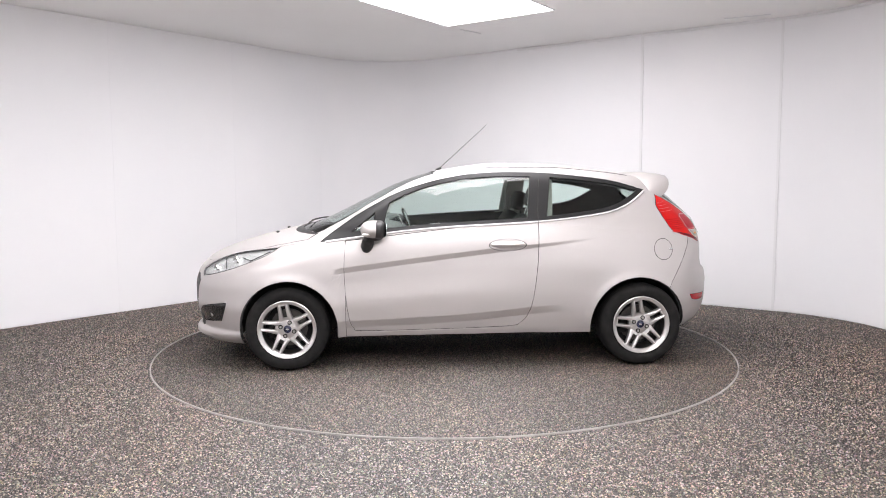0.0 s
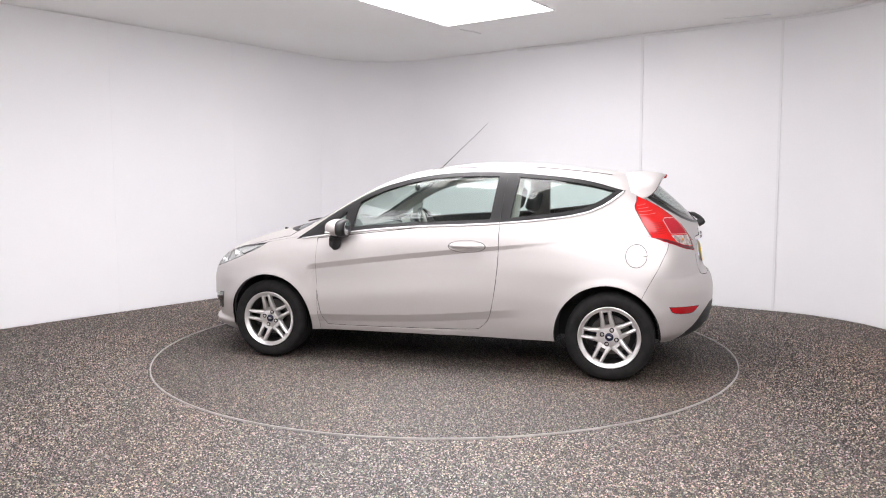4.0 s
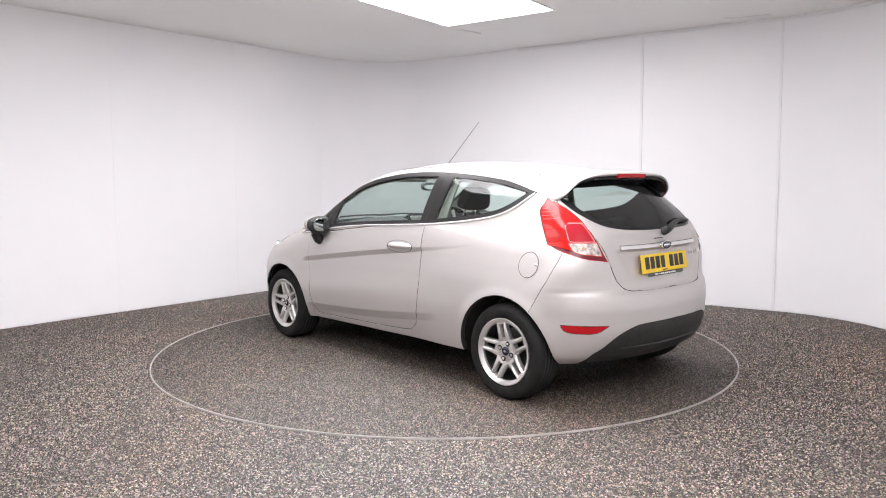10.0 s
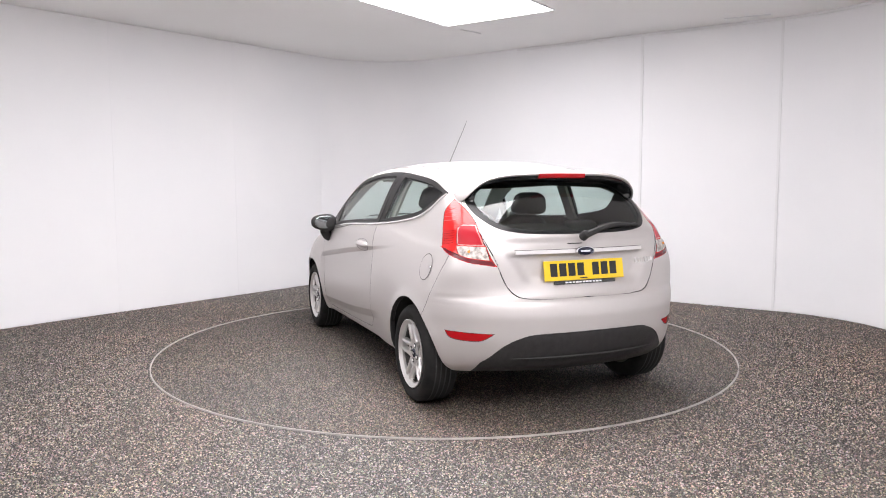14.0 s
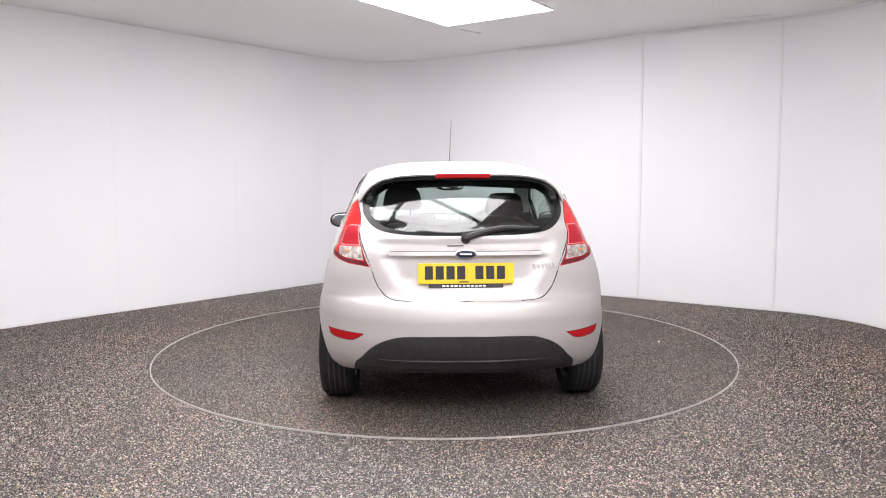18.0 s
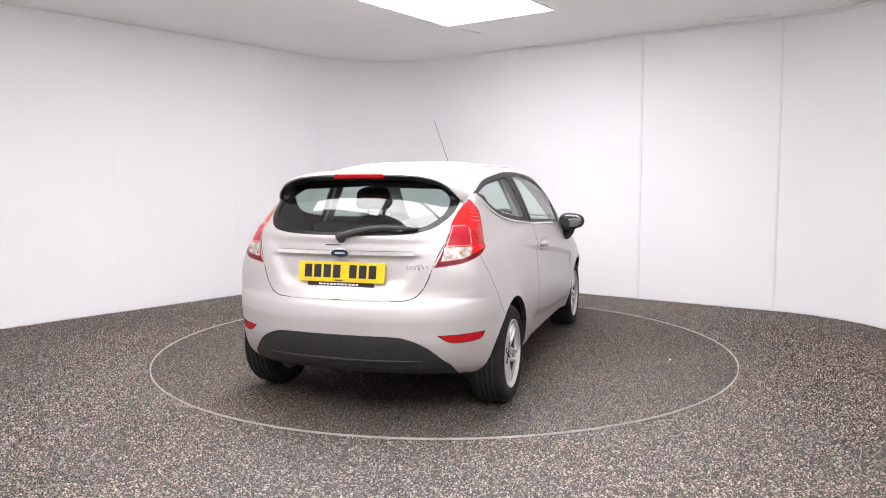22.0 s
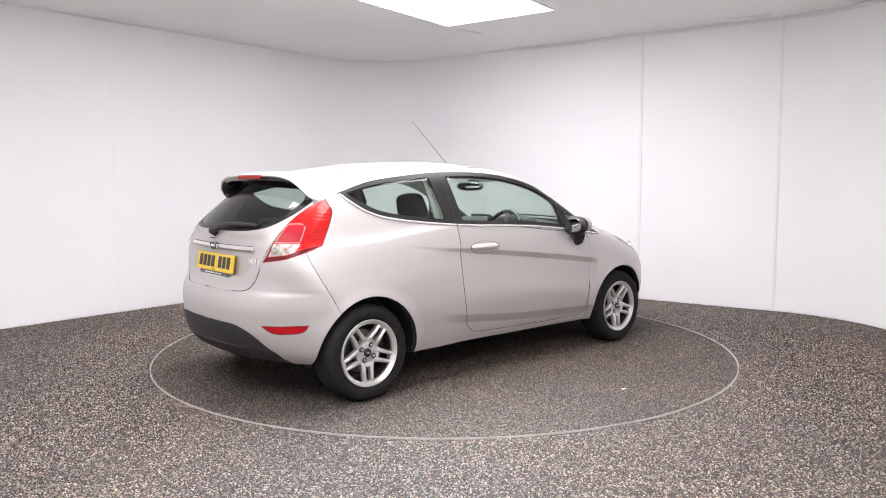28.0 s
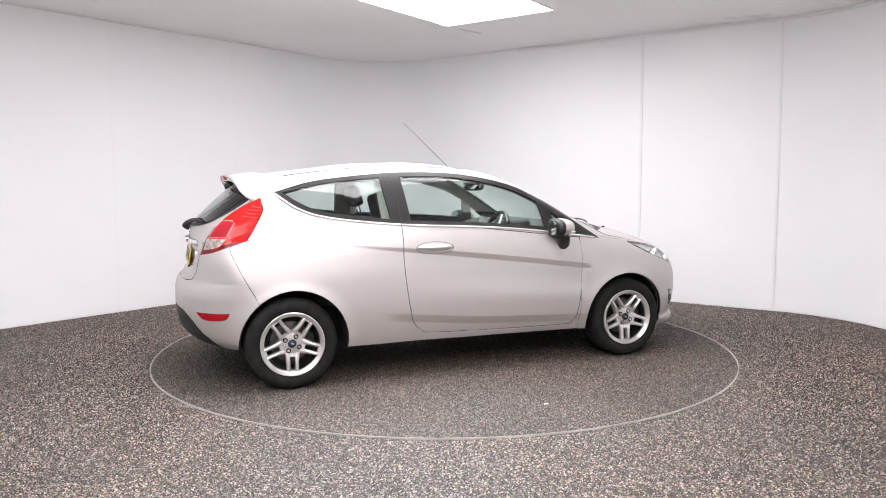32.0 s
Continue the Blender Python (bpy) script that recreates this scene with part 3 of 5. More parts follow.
def carve(bm, layer, mark, outline, view, within, least=0.15):
    """Cuts the outline, seen along the view, into the skin and marks the faces in it. within: lowest and highest corner of the part of the skin it may touch."""
    d, flat = VIEWS[view]
    lo, hi = within
    poly = [(p[0], p[1]) for p in outline]
    u0, u1 = min(p[0] for p in poly), max(p[0] for p in poly)
    v0, v1 = min(p[1] for p in poly), max(p[1] for p in poly)

    def fits(f):
        c = f.calc_center_median()
        return all(lo[i] <= c[i] <= hi[i] for i in range(3)) and f.normal.dot(d) > least
    near = []
    for f in bm.faces:
        if fits(f):
            q = [flat(v.co) for v in f.verts]
            if max(p[0] for p in q) >= u0 and min(p[0] for p in q) <= u1 and max(p[1] for p in q) >= v0 and min(p[1] for p in q) <= v1:
                near.append(f)
    near = set(near)
    du = Vector((1, 0, 0)) if view == "side" else (Vector((math.sin(PHI), math.cos(PHI), 0)) if view == "corner" else Vector((0, 1, 0)))
    for i in range(len(poly)):
        a, b = poly[i], poly[(i + 1) % len(poly)]
        e = (b[0] - a[0], b[1] - a[1])
        ln = math.hypot(*e)
        if ln < 1e-7:
            continue
        n = du * (e[1] / ln) + Vector((0, 0, 1)) * (-e[0] / ln)
        co = du * a[0] + Vector((0, 0, a[1]))
        pad = 0.0005
        a0, a1, b0, b1 = min(a[0], b[0]) - pad, max(a[0], b[0]) + pad, min(a[1], b[1]) - pad, max(a[1], b[1]) + pad
        hit = []
        for f in near:
            q = [flat(v.co) for v in f.verts]
            if max(p[0] for p in q) < a0 or min(p[0] for p in q) > a1 or max(p[1] for p in q) < b0 or min(p[1] for p in q) > b1:
                continue
            s = [(p[0] - a[0]) * e[1] - (p[1] - a[1]) * e[0] for p in q]
            if max(s) > 1e-9 and min(s) < -1e-9:
                hit.append(f)
        if not hit:
            continue
        geom = hit + list({x for f in hit for x in f.edges}) + list({x for f in hit for x in f.verts})
        res = bmesh.ops.bisect_plane(bm, geom=geom, dist=1e-6, plane_co=co, plane_no=n)
        near = {f for f in near if f.is_valid} | {f for f in res["geom"] if isinstance(f, bmesh.types.BMFace)}
        for v in [g for g in res["geom_cut"] if isinstance(g, bmesh.types.BMVert)]:
            near.update(v.link_faces)
    bm.normal_update()
    if layer is None:
        return 0
    count = 0
    for f in near:
        if f.is_valid and fits(f) and inside(flat(f.calc_center_median()), poly):
            f[layer] = mark
            count += 1
    return count


def press_lines(bm):
    """Cuts the pressed lines of the side into the skin and steps it in along them."""
    xs = [0.93 - 1.88 * i / 36 for i in range(37)]
    upper = [(x, CREASE(x)) for x in xs]
    lower = [(x, CREASE(x) - BAND(x)) for x in reversed(xs)]
    box3 = ((-1.2, 0.5, 0.3), (1.1, 1, 1.05))
    carve(bm, None, 0, upper + lower, "side", box3)
    xs = [0.95 - 1.65 * i / 24 for i in range(25)]
    carve(bm, None, 0, [(x, SILL_CREASE(x)) for x in xs] + [(x, SILL_CREASE(x) - 0.055) for x in reversed(xs)], "side", box3)
    for v in bm.verts:
        if v.co.y > 0.5 and -1.1 < v.co.x < 1.0 and v.co.z < 1.0:
            v.co.y -= dent(v.co.x, v.co.z)
    bm.normal_update()


def circle(c, r, n=40, rz=None):
    return [(c[0] + r * math.cos(2 * math.pi * i / n), c[1] + (rz or r) * math.sin(2 * math.pi * i / n)) for i in range(n)]


BODY, DOOR, BONNET, FBUMPER, WING, RBUMPER, GATE, RGLASS, SCREEN, FRAME, GLASS1, GLASS2, GLASS3, FLAP, HEAD, TAILL, REFL, DIFF, FOG, GRILLE, LOWER, TAILIN, TAILWHITE, SCUTTLE, HOLE, GATEBLACK, TAILRIM, TAILBASE = range(28)


def mark_skin(bm):
    L = bm.faces.layers.int.new("mark")
    press_lines(bm)
    front = ((0.2, -1, 0), (3, 1, 2))
    side = ((-3, 0.3, 0), (3, 1, 2))
    rear = ((-3, -1, 0), (-1.2, 1, 2))
    # front end
    carve(bm, L, WING, [(0.84, 0.17), (0.84, 0.93), (1.0, 0.905), (1.33, 0.85), (1.62, 0.80), (2.0, 0.72), (2.0, 0.17)], "side", ((0.6, 0.3, 0), (3, 1, 1.0)), 0.02)
    carve(bm, L, BONNET, [(-0.02, 0.735), (0.45, 0.735), (0.62, 0.80), (0.70, 0.875), (0.735, 0.905), (0.70, 0.94), (-0.02, 0.972)], "front", ((0.85, -1, 0.6), (3, 1, 1.0)), 0.01)
    carve(bm, L, FBUMPER, [(1.49, 0.68), (1.445, 0.52), (1.42, 0.16), (2.3, 0.16), (2.3, 0.735), (1.86, 0.735), (1.7, 0.68)], "side", ((1.3, -1, 0), (3, 1, 1.0)), -0.2)
    carve(bm, L, SCREEN, curve([(-0.05, 0.985), (-0.05, 0.985), (0.56, 0.962), (0.685, 0.945), (0.685, 0.945), (0.60, 1.18), (0.52, 1.36), (0.52, 1.36), (0.3, 1.386), (-0.05, 1.394), (-0.05, 1.394)]), "front", front, 0.1)
    carve(bm, L, SCUTTLE, [(-0.02, 0.972), (0.70, 0.94), (0.735, 0.905), (0.70, 0.945), (0.56, 0.963), (-0.02, 0.986)], "front", ((0.85, -1, 0.6), (3, 1, 1.0)), 0.01)
    carve(bm, L, HEAD, curve([(1.295, 0.852), (1.295, 0.852), (1.441, 0.832), (1.577, 0.811), (1.711, 0.774), (1.83, 0.72), (1.885, 0.68), (1.885, 0.632), (1.885, 0.632), (1.798, 0.652), (1.676, 0.687), (1.547, 0.731), (1.386, 0.795)]), "side", ((1.2, 0.3, 0.5), (3, 1, 1)), -0.1)
    carve(bm, L, FOG, curve([(1.935, 0.335), (1.935, 0.335), (1.925, 0.385), (1.895, 0.415), (1.811, 0.443), (1.69, 0.466), (1.675, 0.46), (1.686, 0.415), (1.715, 0.340), (1.725, 0.332), (1.812, 0.316), (1.90, 0.305)]), "side", ((1.5, 0.3, 0.2), (3, 1, 0.6)), -0.1)
    carve(bm, L, GRILLE, [(-0.02, 0.64), (0.40, 0.64), (0.48, 0.60), (0.40, 0.40), (-0.02, 0.40)], "front", front)
    carve(bm, L, LOWER, [(-0.02, 0.345), (0.5, 0.345), (0.44, 0.26), (-0.02, 0.26)], "front", front)
    # rear end
    carve(bm, L, RBUMPER, [(-1.602, 0.96), (-1.604, 0.903), (-1.594, 0.855), (-1.57, 0.801), (-1.545, 0.745), (-1.46, 0.585), (-1.42, 0.5), (-1.42, 0.16), (-2.2, 0.16), (-2.2, 0.96)], "side", ((-3, -1, 0), (-1.3, 1, 1)), -0.2)
    carve(bm, L, GATE, curve([(-0.05, 0.6665), (-0.05, 0.6665), (0.15, 0.6665), (0.30, 0.6668), (0.41, 0.678), (0.465, 0.725), (0.498, 0.79), (0.518, 0.855), (0.562, 0.96), (0.594, 1.07), (0.600, 1.14), (0.585, 1.20), (0.53, 1.27), (0.45, 1.312), (0.45, 1.312), (-0.05, 1.33), (-0.05, 1.33)]), "rear", rear, 0.05)
    carve(bm, L, GATEBLACK, curve([(-0.05, 1.012), (-0.05, 1.012), (0.20, 1.014), (0.36, 1.022), (0.48, 1.046), (0.550, 1.105), (0.572, 1.16), (0.565, 1.205), (0.51, 1.27), (0.44, 1.309), (0.44, 1.309), (-0.05, 1.327), (-0.05, 1.327)]), "rear", rear, 0.05)
    carve(bm, L, RGLASS, curve([(-0.05, 1.028), (-0.05, 1.028), (0.20, 1.032), (0.35, 1.042), (0.455, 1.068), (0.515, 1.12), (0.53, 1.18), (0.51, 1.24), (0.45, 1.285), (0.45, 1.285), (-0.05, 1.305), (-0.05, 1.305)]), "rear", rear, 0.05)
    lamp = ((-3, 0.35, 0.7), (-1.2, 1, 1.3))
    carve(bm, L, TAILL, curve([(-0.431, 1.206), (-0.431, 1.206), (-0.386, 1.145), (-0.38, 1.101), (-0.39, 1.025), (-0.400, 0.957), (-0.404, 0.941), (-0.404, 0.941), (-0.457, 0.913), (-0.534, 0.885), (-0.605, 0.865), (-0.736, 0.847), (-0.736, 0.847), (-0.705, 0.896), (-0.672, 0.962), (-0.632, 1.023), (-0.59, 1.087), (-0.54, 1.136), (-0.487, 1.174)]), "corner", lamp, 0.02)
    carve(bm, L, TAILRIM, [(-0.666, 0.957), (-0.637, 1.010), (-0.600, 1.067), (-0.524, 1.068), (-0.497, 1.048), (-0.507, 0.975), (-0.520, 0.957)], "corner", lamp, 0.02)
    carve(bm, L, TAILIN, curve([(-0.655, 0.963), (-0.655, 0.963), (-0.632, 1.007), (-0.597, 1.061), (-0.597, 1.061), (-0.527, 1.061), (-0.505, 1.045), (-0.515, 0.977), (-0.528, 0.964)]), "corner", lamp, 0.02)
    carve(bm, L, TAILWHITE, curve([(-0.672, 0.954), (-0.672, 0.954), (-0.526, 0.956), (-0.511, 0.949), (-0.537, 0.909), (-0.583, 0.894), (-0.700, 0.878), (-0.700, 0.878)]), "corner", lamp, 0.02)
    carve(bm, L, TAILBASE, [(-0.412, 0.938), (-0.457, 0.914), (-0.534, 0.886), (-0.605, 0.866), (-0.732, 0.849), (-0.712, 0.874), (-0.583, 0.890), (-0.530, 0.906), (-0.45, 0.930)], "corner", lamp, 0.02)
    carve(bm, L, REFL, curve([(0.551, 0.486), (0.551, 0.486), (0.66, 0.489), (0.765, 0.495), (0.765, 0.495), (0.745, 0.455), (0.68, 0.442), (0.61, 0.447)]), "rear", ((-3, 0.3, 0.3), (-1.2, 1, 0.7)), 0.02)
    carve(bm, L, DIFF, curve([(-0.05, 0.485), (-0.05, 0.485), (0.30, 0.482), (0.41, 0.465), (0.50, 0.42), (0.575, 0.345), (0.61, 0.30), (0.63, 0.16), (0.63, 0.16), (-0.05, 0.16), (-0.05, 0.16)]), "rear", ((-3, -1, 0), (-1.3, 1, 1)), -0.3)
    # sides
    carve(bm, L, DOOR, curve([(0.835, 0.90), (0.835, 0.90), (0.847, 0.70), (0.835, 0.50), (0.815, 0.36), (0.785, 0.288), (0.72, 0.268), (0.2, 0.272), (-0.29, 0.286), (-0.385, 0.312), (-0.44, 0.38), (-0.475, 0.52), (-0.503, 0.76), (-0.508, 1.05), (-0.508, 1.05)]), "side", side)
    carve(bm, L, FRAME, curve([(1.02, 0.887), (1.02, 0.887), (0.72, 0.93), (0.41, 0.968), (0.1, 0.993), (-0.48, 1.022), (-0.86, 1.058), (-1.06, 1.092), (-1.18, 1.14), (-1.318, 1.238), (-1.318, 1.238), (-1.06, 1.31), (-0.73, 1.352), (-0.50, 1.368), (-0.24, 1.370), (0.0, 1.352), (0.25, 1.303), (0.49, 1.222), (0.73, 1.092), (0.90, 0.978)]), "side", side)
    carve(bm, L, GLASS1, curve([(0.575, 0.982), (0.575, 0.982), (0.41, 1.0), (0.1, 1.022), (-0.435, 1.05), (-0.435, 1.05), (-0.47, 1.338), (-0.47, 1.338), (-0.24, 1.340), (0.0, 1.322), (0.22, 1.280), (0.42, 1.214), (0.535, 1.158), (0.535, 1.158)]), "side", side)
    carve(bm, L, GLASS2, curve([(-0.575, 1.060), (-0.575, 1.060), (-0.84, 1.09), (-1.03, 1.122), (-1.14, 1.165), (-1.255, 1.238), (-1.255, 1.238), (-1.05, 1.285), (-0.8, 1.318), (-0.618, 1.333), (-0.618, 1.333)]), "side", side)
    carve(bm, L, GLASS3, curve([(0.79, 0.962), (0.79, 0.962), (0.652, 0.978), (0.652, 0.978), (0.632, 1.092), (0.632, 1.092)]), "side", side)
    carve(bm, L, HOLE, [(-0.95, 0.0), (0.98, 0.0), (0.98, 0.222), (-0.95, 0.236)], "side", ((-1.1, -1, 0), (1.1, 1, 0.4)), -1.1)
    carve(bm, L, HOLE, [(-2.2, 0.0), (-1.3, 0.0), (-1.3, 0.235), (-1.6, 0.25), (-2.2, 0.28)], "side", ((-3, -1, 0), (-1.2, 1, 0.4)), -1.1)
    for c in ARCHES:
        carve(bm, L, HOLE, circle(c, ARCH_R, 48), "side", ((-3, 0.3, 0), (3, 1, 0.8)), -0.5)
    bmesh.ops.delete(bm, geom=[f for f in bm.faces if f[L] == HOLE], context="FACES")
    return L


def cut_out(bm, marks, mirror=False, both=False, holes=()):
    """A copy of the faces that bear one of the marks; those in holes are tagged, to be taken out after the rim is shaped."""
    L = bm.faces.layers.int["mark"]
    out = bmesh.new()
    hole = out.faces.layers.int.new("hole")
    made = {}

    def vert(v, s):
        k = (v, s)
        if k not in made:
            made[k] = out.verts.new((v.co.x, v.co.y * s, v.co.z))
        return made[k]
    for f in bm.faces:
        if f[L] in marks or f[L] in holes:
            for s in ((1, -1) if both else (-1,) if mirror else (1,)):
                vs = [vert(v, s) for v in f.verts]
                out.faces.new(vs if s == 1 else vs[::-1])[hole] = int(f[L] in holes)
    if both:
        bmesh.ops.remove_doubles(out, verts=[v for v in out.verts if abs(v.co.y) < 0.002], dist=0.0015)
    out.normal_update()
    return out


def groove(bm, width=0.0022, deep=0.006, lip=0.016):
    """Sinks the rim of a panel, and turns its edge inwards."""
    rim = [v for v in bm.verts if any(e.is_boundary for e in v.link_edges)]
    normals = {v: v.normal.copy() for v in rim}
    res = bmesh.ops.inset_region(bm, faces=bm.faces[:], thickness=width, depth=0, use_boundary=True, use_even_offset=True)
    # the rim is coloured dark to stand in for shade in the gap
    for f in res["faces"]:
        f.material_index = 1
    edges = [e for e in bm.edges if e.is_boundary]
    for v in rim:
        if v.is_valid:
            v.co -= normals[v] * deep
    if lip:
        res = bmesh.ops.extrude_edge_only(bm, edges=edges)
        for f in [g for g in res["geom"] if isinstance(g, bmesh.types.BMFace)]:
            f.material_index = 1
        for v in [g for g in res["geom"] if isinstance(g, bmesh.types.BMVert)]:
            near = [e.other_vert(v) for e in v.link_edges]
            old = next((o for o in near if o in normals), None)
            if old:
                v.co -= normals[old] * lip
    return bm


def sink(bm, d):
    nrm = {v: v.normal.copy() for v in bm.verts}
    for v in bm.verts:
        v.co -= nrm[v] * d
    return bm


def on_tail(y, z, proud=0.0):
    return Vector((tail_x(y, z) - proud, y, z))


# ---- the car: parts ----
def build_car():
    car = new("hatchback_car")
    tagged(car, "silver three-door hatchback car with alloy wheels standing on a turntable", "car")
    skin = half_shell()
    mark_skin(skin)

    def cpart(name, bm, mat, parent=None, label="", smooth=True, sharp=38):
        return part(name, bm, mat, parent or car, label, smooth, 11 if name in ("body", "door", "front_wing") else sharp)

    body = cpart("body", groove(cut_out(skin, {BODY}, both=True), lip=0.02), PAINT, None, "silver metallic painted body shell with roof and rear wings")
    bonnet = cpart("bonnet", groove(cut_out(skin, {BONNET}, both=True)), PAINT, None, "silver bonnet")
    fb = cpart("front_bumper", cut_out(skin, {FBUMPER}, both=True), PAINT, None, "silver front bumper")
    rb = cpart("rear_bumper", groove(cut_out(skin, {RBUMPER}, both=True), 0.0009, 0.0022), PAINT, None, "silver rear bumper")
    cpart("diffuser_panel", groove(cut_out(skin, {DIFF}, both=True), 0.004, 0.012), BLACK, rb, "black textured plastic lower bumper panel")
    lip = []
    for i in range(31):
        y = -0.47 + 0.94 * i / 30
        lip.append(on_tail(y, 0.345, 0.002))
    cpart("diffuser_lip", tube(bmesh.new(), lip, [0.006 * (1 - (abs(i - 15) / 15) ** 4) + 0.001 for i in range(31)], 8), BLACK, rb, "black rounded ledge of the lower panel")
    cpart("windscreen", sink(cut_out(skin, {SCREEN}, both=True), 0.004), SIDEGLASS, None, "greenish windscreen glass")
    cpart("scuttle", groove(cut_out(skin, {SCUTTLE}, both=True), 0.002, 0.02), BLACK, None, "black plastic scuttle below the windscreen")
    cpart("grille", groove(cut_out(skin, {GRILLE}, both=True), 0.006, 0.03), BLACK, fb, "black front grille")
    cpart("lower_grille", groove(cut_out(skin, {LOWER}, both=True), 0.006, 0.03), BLACK, fb, "black lower grille")
    for i in range(5):
        z = 0.44 + 0.04 * i
        pts = [(NOSE(z) - 0.004 - 0.09 * (y / 0.42) ** 2, y, z) for y in np.linspace(-0.4, 0.4, 17)]
        cpart("grille_bar", tube(bmesh.new(), pts, 0.008, 6), CHROME, fb, "chrome grille bar")

    # tailgate
    panel = groove(cut_out(skin, {GATE}, both=True, holes={GATEBLACK, RGLASS}), 0.0048, 0.012)
    hole = panel.faces.layers.int["hole"]
    bmesh.ops.delete(panel, geom=[f for f in panel.faces if f[hole]], context="FACES")
    gate = cpart("tailgate", panel, PAINT, None, "silver tailgate")
    cpart("window_surround", sink(cut_out(skin, {GATEBLACK}, both=True), 0.001), CERAMIC, gate, "gloss black edge of the rear window")
    cpart("rear_window", sink(cut_out(skin, {RGLASS}, both=True), 0.003), REARGLASS, gate, "tinted rear window glass")
    tailgate_details(cpart, gate)

    for s in (1, -1):
        m = s < 0
        wing = cpart("front_wing", cut_out(skin, {WING}, m), PAINT, None, "silver front wing")
        door = cpart("door", groove(cut_out(skin, {DOOR}, m)), PAINT, None, "silver side door")
        cpart("window_frame", groove(cut_out(skin, {FRAME}, m), 0.002, 0.004), FRAMEGREY, door, "satin black window frame")
        cpart("door_window", sink(cut_out(skin, {GLASS1}, m), 0.005), SIDEGLASS, door, "greenish side window glass")
        cpart("quarter_window", sink(cut_out(skin, {GLASS2}, m), 0.004), SIDEGLASS, None, "greenish rear quarter window glass")
        cpart("corner_window", sink(cut_out(skin, {GLASS3}, m), 0.003), SIDEGLASS, door, "small triangular front corner window")
        head = cpart("headlight", groove(cut_out(skin, {HEAD}, m), 0.0055, 0.004, 0.012), CLEAR, None, "clear swept-back headlight")
        cpart("reflector_bowl", sink(cut_out(skin, {HEAD}, m), 0.014), HEADBOWL, head, "silvery lamp housing")
        for c, r in (((1.77, 0.692), 0.030), ((1.615, 0.752), 0.034)):
            y = flank(c[0], c[1]) - 0.012
            bm = lathe(bmesh.new(), [(0.001, -0.03), (r * 0.6, -0.025), (r, 0.0), (r * 1.05, 0.006), (r * 1.12, -0.004)], Matrix.Translation((c[0], y * s, c[1])) @ Matrix.Rotation(radians(35 * s), 4, "Z") @ Matrix.Rotation(radians(90), 4, "Y"), 24)
            cpart("lamp", bm, CHROME, head, "chrome lamp bowl")
        for xa, za, xb, zb in ((1.70, 0.765, 1.68, 0.70), (1.56, 0.775, 1.50, 0.76), (1.50, 0.758, 1.36, 0.822)):
            pts = [(xa + (xb - xa) * i / 6, (flank(xa + (xb - xa) * i / 6, za + (zb - za) * i / 6) - 0.008) * s, za + (zb - za) * i / 6) for i in range(7)]
            cpart("lamp_divider", tube(bmesh.new(), pts, 0.0035, 6), DARK, head, "dark lamp divider")
        cpart("fog_surround", groove(cut_out(skin, {FOG}, m), 0.010, 0.03), GLOSSBLACK, fb, "black fog lamp surround")
        y = flank(1.79, 0.385) - 0.02
        cpart("fog_lamp", lathe(bmesh.new(), [(0.001, 0.012), (0.02, 0.01), (0.035, 0.004), (0.04, -0.004), (0.042, -0.02)], Matrix.Translation((1.79, y * s, 0.383)) @ Matrix.Rotation(radians(50 * s), 4, "Z") @ Matrix.Rotation(radians(90), 4, "Y"), 24), WHITELENS, fb, "round clear fog lamp")
        tail = cpart("tail_light", groove(cut_out(skin, {TAILL}, m), 0.004, 0.006), REDLENS, None, "bright red wraparound tail light")
        cpart("lens_rim", sink(cut_out(skin, {TAILRIM}, m), 0.0), TAILEDGE, tail, "pale pink lens edging")
        cpart("inner_lens", sink(cut_out(skin, {TAILIN}, m), 0.0005), REDDEEP, tail, "deep red brake lens")
        cpart("reversing_lens", sink(cut_out(skin, {TAILWHITE}, m), 0.001), TAILCLEAR, tail, "clear reversing lens")
        cpart("lens_base", sink(cut_out(skin, {TAILBASE}, m), -0.001), MAROON, tail, "dark maroon lower lens edge")
        bx, by, bz = tail_spot(-0.585, 0.927)
        cpart("bulb", blob(bmesh.new(), (bx - 0.002, by * s, bz), (0.004, 0.009, 0.008), 2, None, 8, 12), AMBER, tail, "amber indicator bulb")
        tail_ribs(cpart, tail, s)
        cpart("reflector", groove(cut_out(skin, {REFL}, m), 0.003, 0.004), REDDARK, rb, "dark red bumper reflector")
        if s > 0:
            flap_groove(cpart, body)
        side_details(cpart, door, body, s)
        for c in ARCHES:
            front = c[0] > 0
            arch_liner(cpart, body, c, s)
            wheel(cpart, car, (c[0] + (0.0095 if front else -0.0195), 0.735 * s, 0.288), s, front)

    # lining inside the skin
    opaque = {BODY, DOOR, FRAME, WING, BONNET, FBUMPER, RBUMPER, GATE, GATEBLACK, DIFF, TAILL, TAILIN, TAILWHITE, TAILRIM, TAILBASE, HEAD, REFL, SCUTTLE, FOG, GRILLE, LOWER}
    for name, test, mat, label in (("lower_lining", lambda c: c.z < 1.03 or (c.x < -0.60 and c.z < 1.335), TRIM, "dark plastic door and side lining"), ("headlining", lambda c: not (c.z < 1.03 or (c.x < -0.60 and c.z < 1.335)), LINING, "pale grey roof and pillar lining")):
        bm = sink(cut_out(skin, opaque, both=True), 0.03)
        bmesh.ops.delete(bm, geom=[f for f in bm.faces if not test(f.calc_center_median())], context="FACES")
        cpart(name, bm, mat, None, label)
